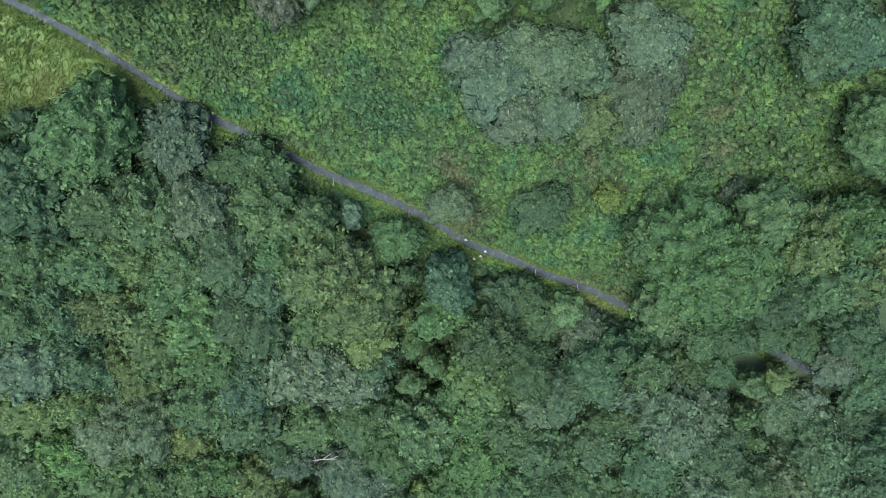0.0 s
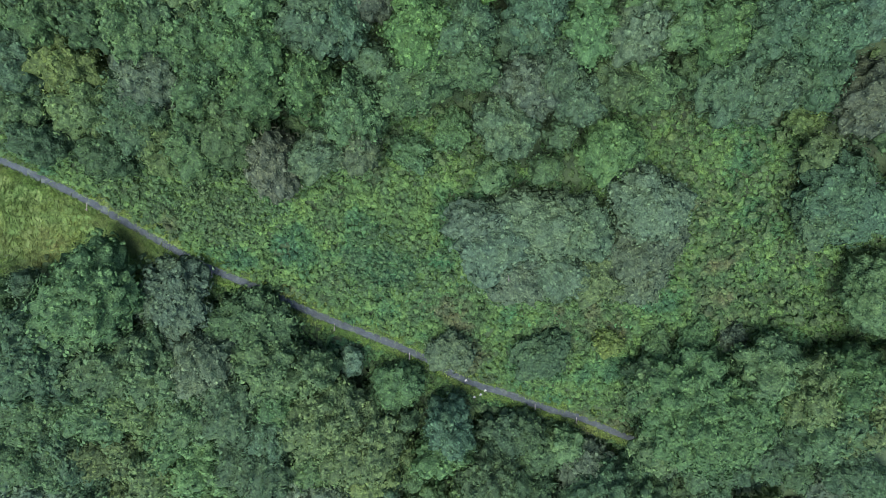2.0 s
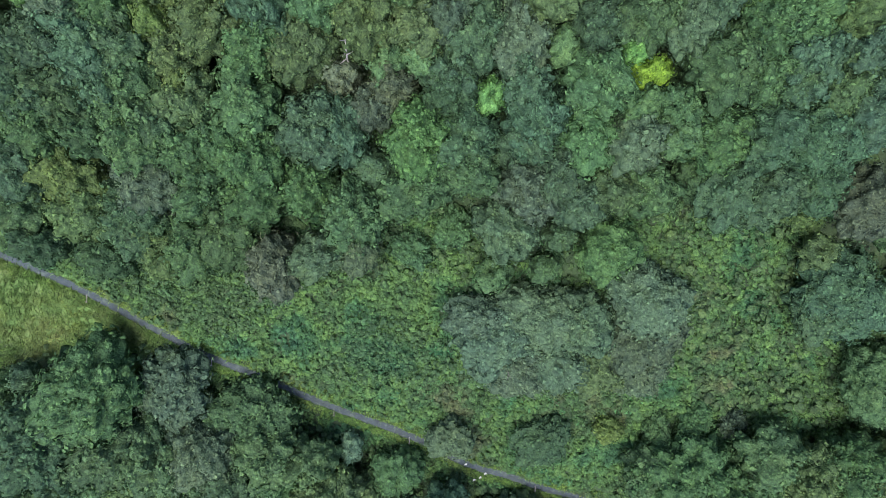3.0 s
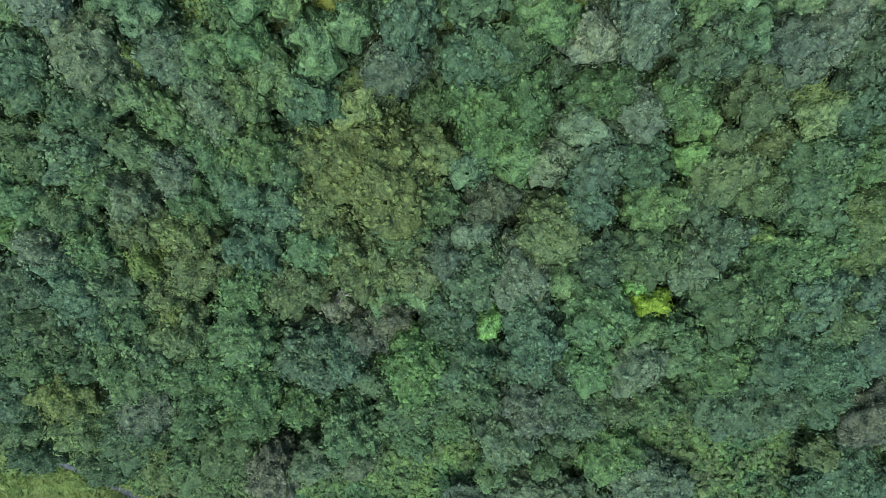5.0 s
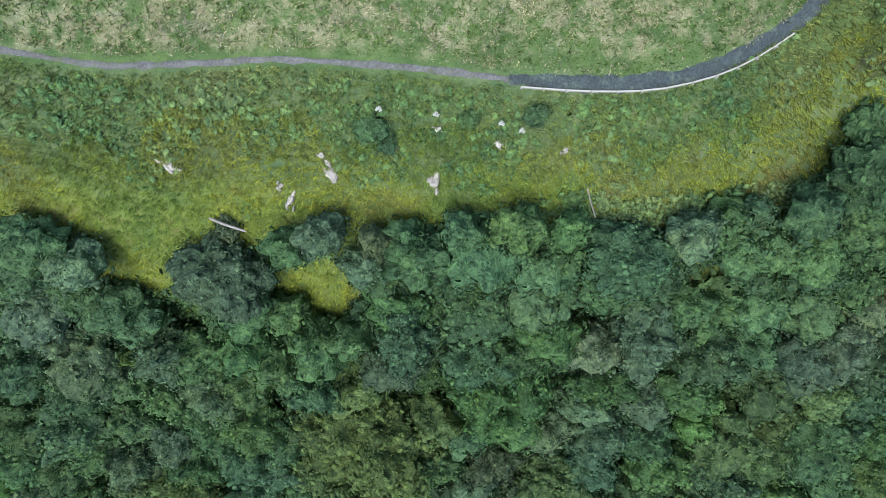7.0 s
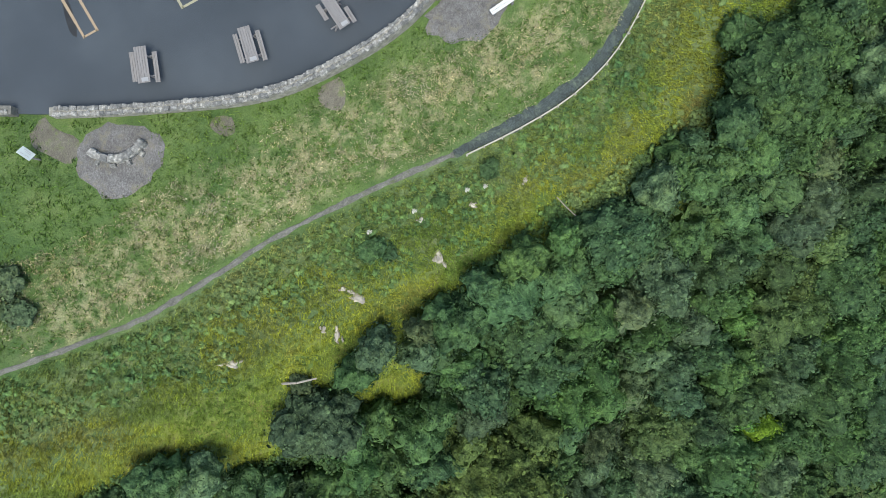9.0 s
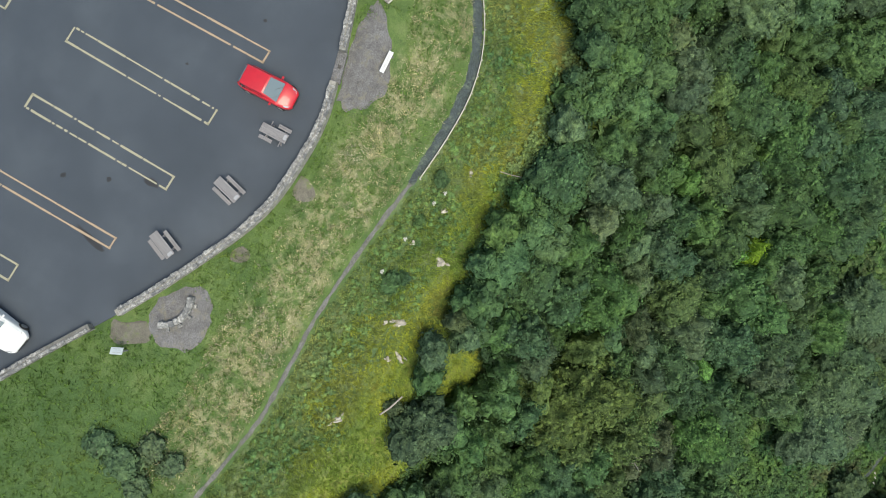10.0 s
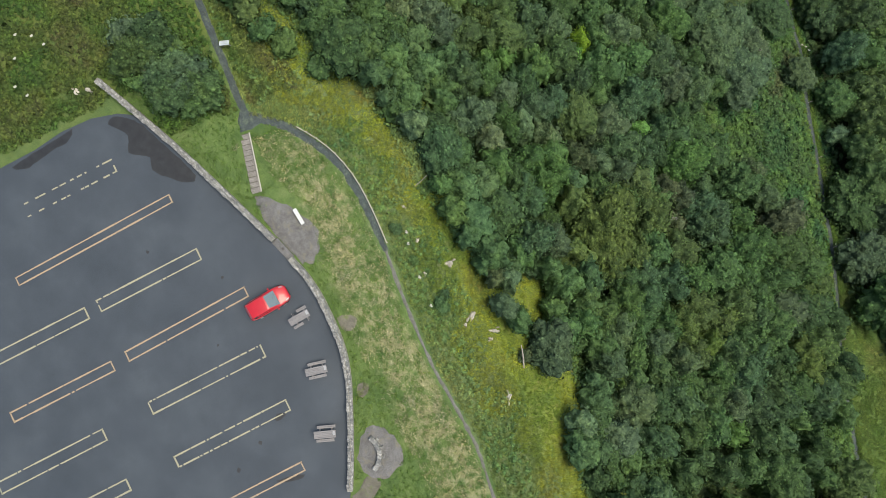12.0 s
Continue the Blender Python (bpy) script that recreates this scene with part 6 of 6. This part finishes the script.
def blades(name, seed, spots, tall, wide, lean, material, label, category, count=4, drift=(0.25, -0.35)):
    """Grass: tufts of bent blades at the given spots, in one mesh."""
    rng = np.random.default_rng(seed)
    base = np.repeat(np.array(spots), count, 0)
    n = len(base)
    base = base + np.c_[rng.normal(0, 0.09, (n, 2)), np.zeros(n)]
    a = rng.uniform(0, 6.283, n)
    out = np.stack([np.cos(a), np.sin(a), np.zeros(n)], 1)
    out = unit_rows(out + np.array([*drift, 0]))
    side = np.stack([-out[:, 1], out[:, 0], np.zeros(n)], 1)
    h = (tall * rng.uniform(0.5, 1.4, n))[:, None]
    w = (wide * rng.uniform(0.6, 1.3, n))[:, None]
    upw = np.array([0, 0, 1.0])
    tip = base + upw * h + out * h * lean * rng.uniform(0.6, 1.3, (n, 1))
    mid = base + upw * h * 0.65 + out * h * lean * 0.35
    v = np.stack([base + side * w, base - side * w, mid - side * w * 0.8, tip, mid + side * w * 0.8], 1).reshape(-1, 3)
    f = np.arange(5 * n).reshape(-1, 5)
    up_face = np.repeat(unit_rows(out * 0.2 + rng.normal(0, 0.2, out.shape) + np.array([0, 0, 1.0])), 5, 0)
    return tagged(new(name, soup(name, v.tolist(), f.tolist(), material, up_face.tolist())), label, category, kind="stuff")


def scatter(seed, count, x0, x1, y0, y1, keep, sink=0.0):
    rnd = random.Random(seed)
    out = []
    for _ in range(count):
        x, y = rnd.uniform(x0, x1), rnd.uniform(y0, y1)
        if keep(x, y):
            out.append((x, y, ground_z(x, y) - sink))
    return out


GRAVEL_SPOTS = ((8.6, 81.6, 3.6, 1.7), (-12.0, 83.4, 2.2, 1.9), (-14.1, 85.6, 0.9, 1.3), (-0.9, 80.85, 0.7, 0.6), (18.4, 80.8, 1.1, 1.1), (15, 82.2, 2.6, 0.9))


def open_turf(x, y):
    if abs(above_upper(x, y)) < 0.45 or below_wall(x, y) < 0.35:
        return False
    return all(((x - a) / p) ** 2 + ((y - b) / q) ** 2 > 1 for a, b, p, q in GRAVEL_SPOTS)


def in_clearing(x, y):
    return ((x + 7.2) / 3.2) ** 2 + ((y - 65.3) / 1.7) ** 2 < 1


straw_rnd = random.Random(21)


def straw_here(x, y):
    rich = 0.31 + 0.9 * noise.noise((x * 0.22, y * 0.5, 3.1)) + 0.8 * noise.noise((x * 1.1, y * 1.1, 8.0)) + 0.7 * noise.noise((x * 3.1, y * 3.1, 5.0))
    return straw_rnd.random() < rich


def mottled(x, y, scale, level, seed=0.0):
    return noise.noise((x * scale + seed, y * scale - seed, seed)) > level


mounds("undergrowth", 1, scatter(1, 6000, -60, 60, -40, 70, lambda x, y: y < wood_edge(x) - 0.8 and not in_clearing(x, y) and not -2.2 < above_lower(x, y) < 17 and not (x < -22 and -meadow_depth(x) < above_lower(x, y) < 0)), 1.2, 4, 0.36, 4, 0.2, UNDER, "leafy undergrowth on the forest floor", "undergrowth", flat=1.3)
mounds("bramble_thicket", 2, scatter(2, 32000, -58, 50, -6, 46, lambda x, y: 1.1 < above_lower(x, y) < (24 if x < 14 else 35)), 0.62, 3, 0.29, 5, 0.17, SCRUB, "tangled bramble and bracken thicket above the footpath", "thicket", flat=1.0, star=0.5)
mounds("path_side_scrub", 19, scatter(19, 9000, -26, 24, -4, 22, lambda x, y: -4.2 < above_lower(x, y) < -1.15), 0.5, 3, 0.2, 7, 0.14, SCRUB, "low brambles and herbs below the footpath", "thicket", flat=0.9)
mounds("bracken_clumps", 15, scatter(15, 4200, -48, 50, -6, 40, lambda x, y: 2.0 < above_lower(x, y) < 28 and mottled(x, y, 0.3, -0.1, 9.0)), 0.75, 6, 0.3, 8, 0.18, SCRUB, "taller clumps of bracken standing out of the brambles", "bracken", flat=1.3, star=0.55)
mounds("bracken_stand", 18, scatter(18, 3400, -40, 2, 12, 40, lambda x, y: 3.5 < above_lower(x, y) < 17 and mottled(x, y, 0.12, -0.12 + 0.02 * (x + 20), 2.0)), 0.8, 6, 0.2, 10, 0.15, STAND, "dark green stand of tall bracken above the footpath", "bracken", flat=1.6, star=0.5)
mounds("edge_herbs", 16, scatter(16, 22000, -40, 36, 60, 80, lambda x, y: -1.6 < y - wood_edge(x) < 0.9 and not in_clearing(x, y)), 0.42, 3, 0.15, 8, 0.1, HERB, "tall green herbs and saplings at the wood's edge", "herbs", flat=1.3)
mounds("fern_patch", 12, scatter(12, 2600, -8, 28, 2, 28, lambda x, y: 1.5 < above_lower(x, y) < 16 and mottled(x, y, 0.13, 0.12, 4.0)), 0.5, 5, 0.26, 8, 0.17, FERN, "patches of cool green ferns among brambles", "ferns", star=0.5)
verge_rnd = random.Random(3)
verge = []
for _ in range(10000):
    x = verge_rnd.uniform(-52, 42)
    y = float(np.interp(x, LOWER_X, LOWER_Y)) + verge_rnd.choice((verge_rnd.uniform(-1.35, -0.45), verge_rnd.uniform(0.45, 1.9)))
    verge.append((x, y, ground_z(x, y)))
blades("path_verge_grass", 3, verge, 0.2, 0.024, 1.2, VERGE, "bright green grass verge along the footpath", "grass")
blades("meadow_grass_west", 4, scatter(4, 26000, -58, -24, 6, 42, lambda x, y: -meadow_depth(x) < above_lower(x, y) < -0.5), 0.3, 0.03, 1.5, WEST, "tall yellowing meadow grass beside the footpath", "grass")
blades("lawn_grass", 5, scatter(5, 30000, -44, 30, 74, 100, lambda x, y: open_turf(x, y) and above_upper(x, y) > 0 and below_wall(x, y) > 0), 0.12, 0.018, 1.5, LAWN, "short green grass bank below the wall", "grass")
blades("straw_tufts", 6, scatter(6, 34000, -22, 17, 75, 84, lambda x, y: open_turf(x, y) and 0.3 < above_upper(x, y) < 5.0 and straw_here(x, y)), 0.085, 0.012, 1.8, STRAW, "pale bleached straw tufts on the grass bank", "grass", 3)
blades("rough_meadow", 7, scatter(7, 48000, -36, 30, 60, 79, lambda x, y: (y > wood_edge(x) - 1.5 or in_clearing(x, y)) and above_upper(x, y) < -3.0 + 2.4 * noise.noise((x * 0.3, y * 0.4, 1.5))), 0.17, 0.02, 1.4, ROUGH, "olive and yellow rough grass on the steep bank", "grass", 4, (0.1, -1.3))
mounds("tall_herbs", 8, scatter(8, 9000, -44, 32, 64, 80, lambda x, y: -5.4 < above_upper(x, y) < -0.6 and mottled(x, y, 0.3, -0.25 + 0.22 * max(0.0, -above_upper(x, y) - 3), 5)), 0.34, 2, 0.17, 7, 0.1, HERB, "dense green nettles and herbs below the footpath", "herbs")
blades("bank_grass", 10, scatter(10, 42000, -36, 32, 66, 81, lambda x, y: -4.6 + 2.4 * noise.noise((x * 0.3, y * 0.4, 1.5)) < above_upper(x, y) < -0.3), 0.17, 0.018, 1.4, BANKG, "long green grass below the footpath", "grass", 4, (0.1, -1.1))
mounds("upper_meadow", 9, scatter(9, 13000, 20, 48, 76, 112, lambda x, y: abs(above_upper(x, y)) > 0.7 and (x > 24.9 or y < 88) and not near_path(x, y, WALL_LINE, 0.5)), 0.3, 2, 0.2, 6, 0.13, EASTG, "rough mottled grass and herbs beyond the car park", "grass", flat=0.8)
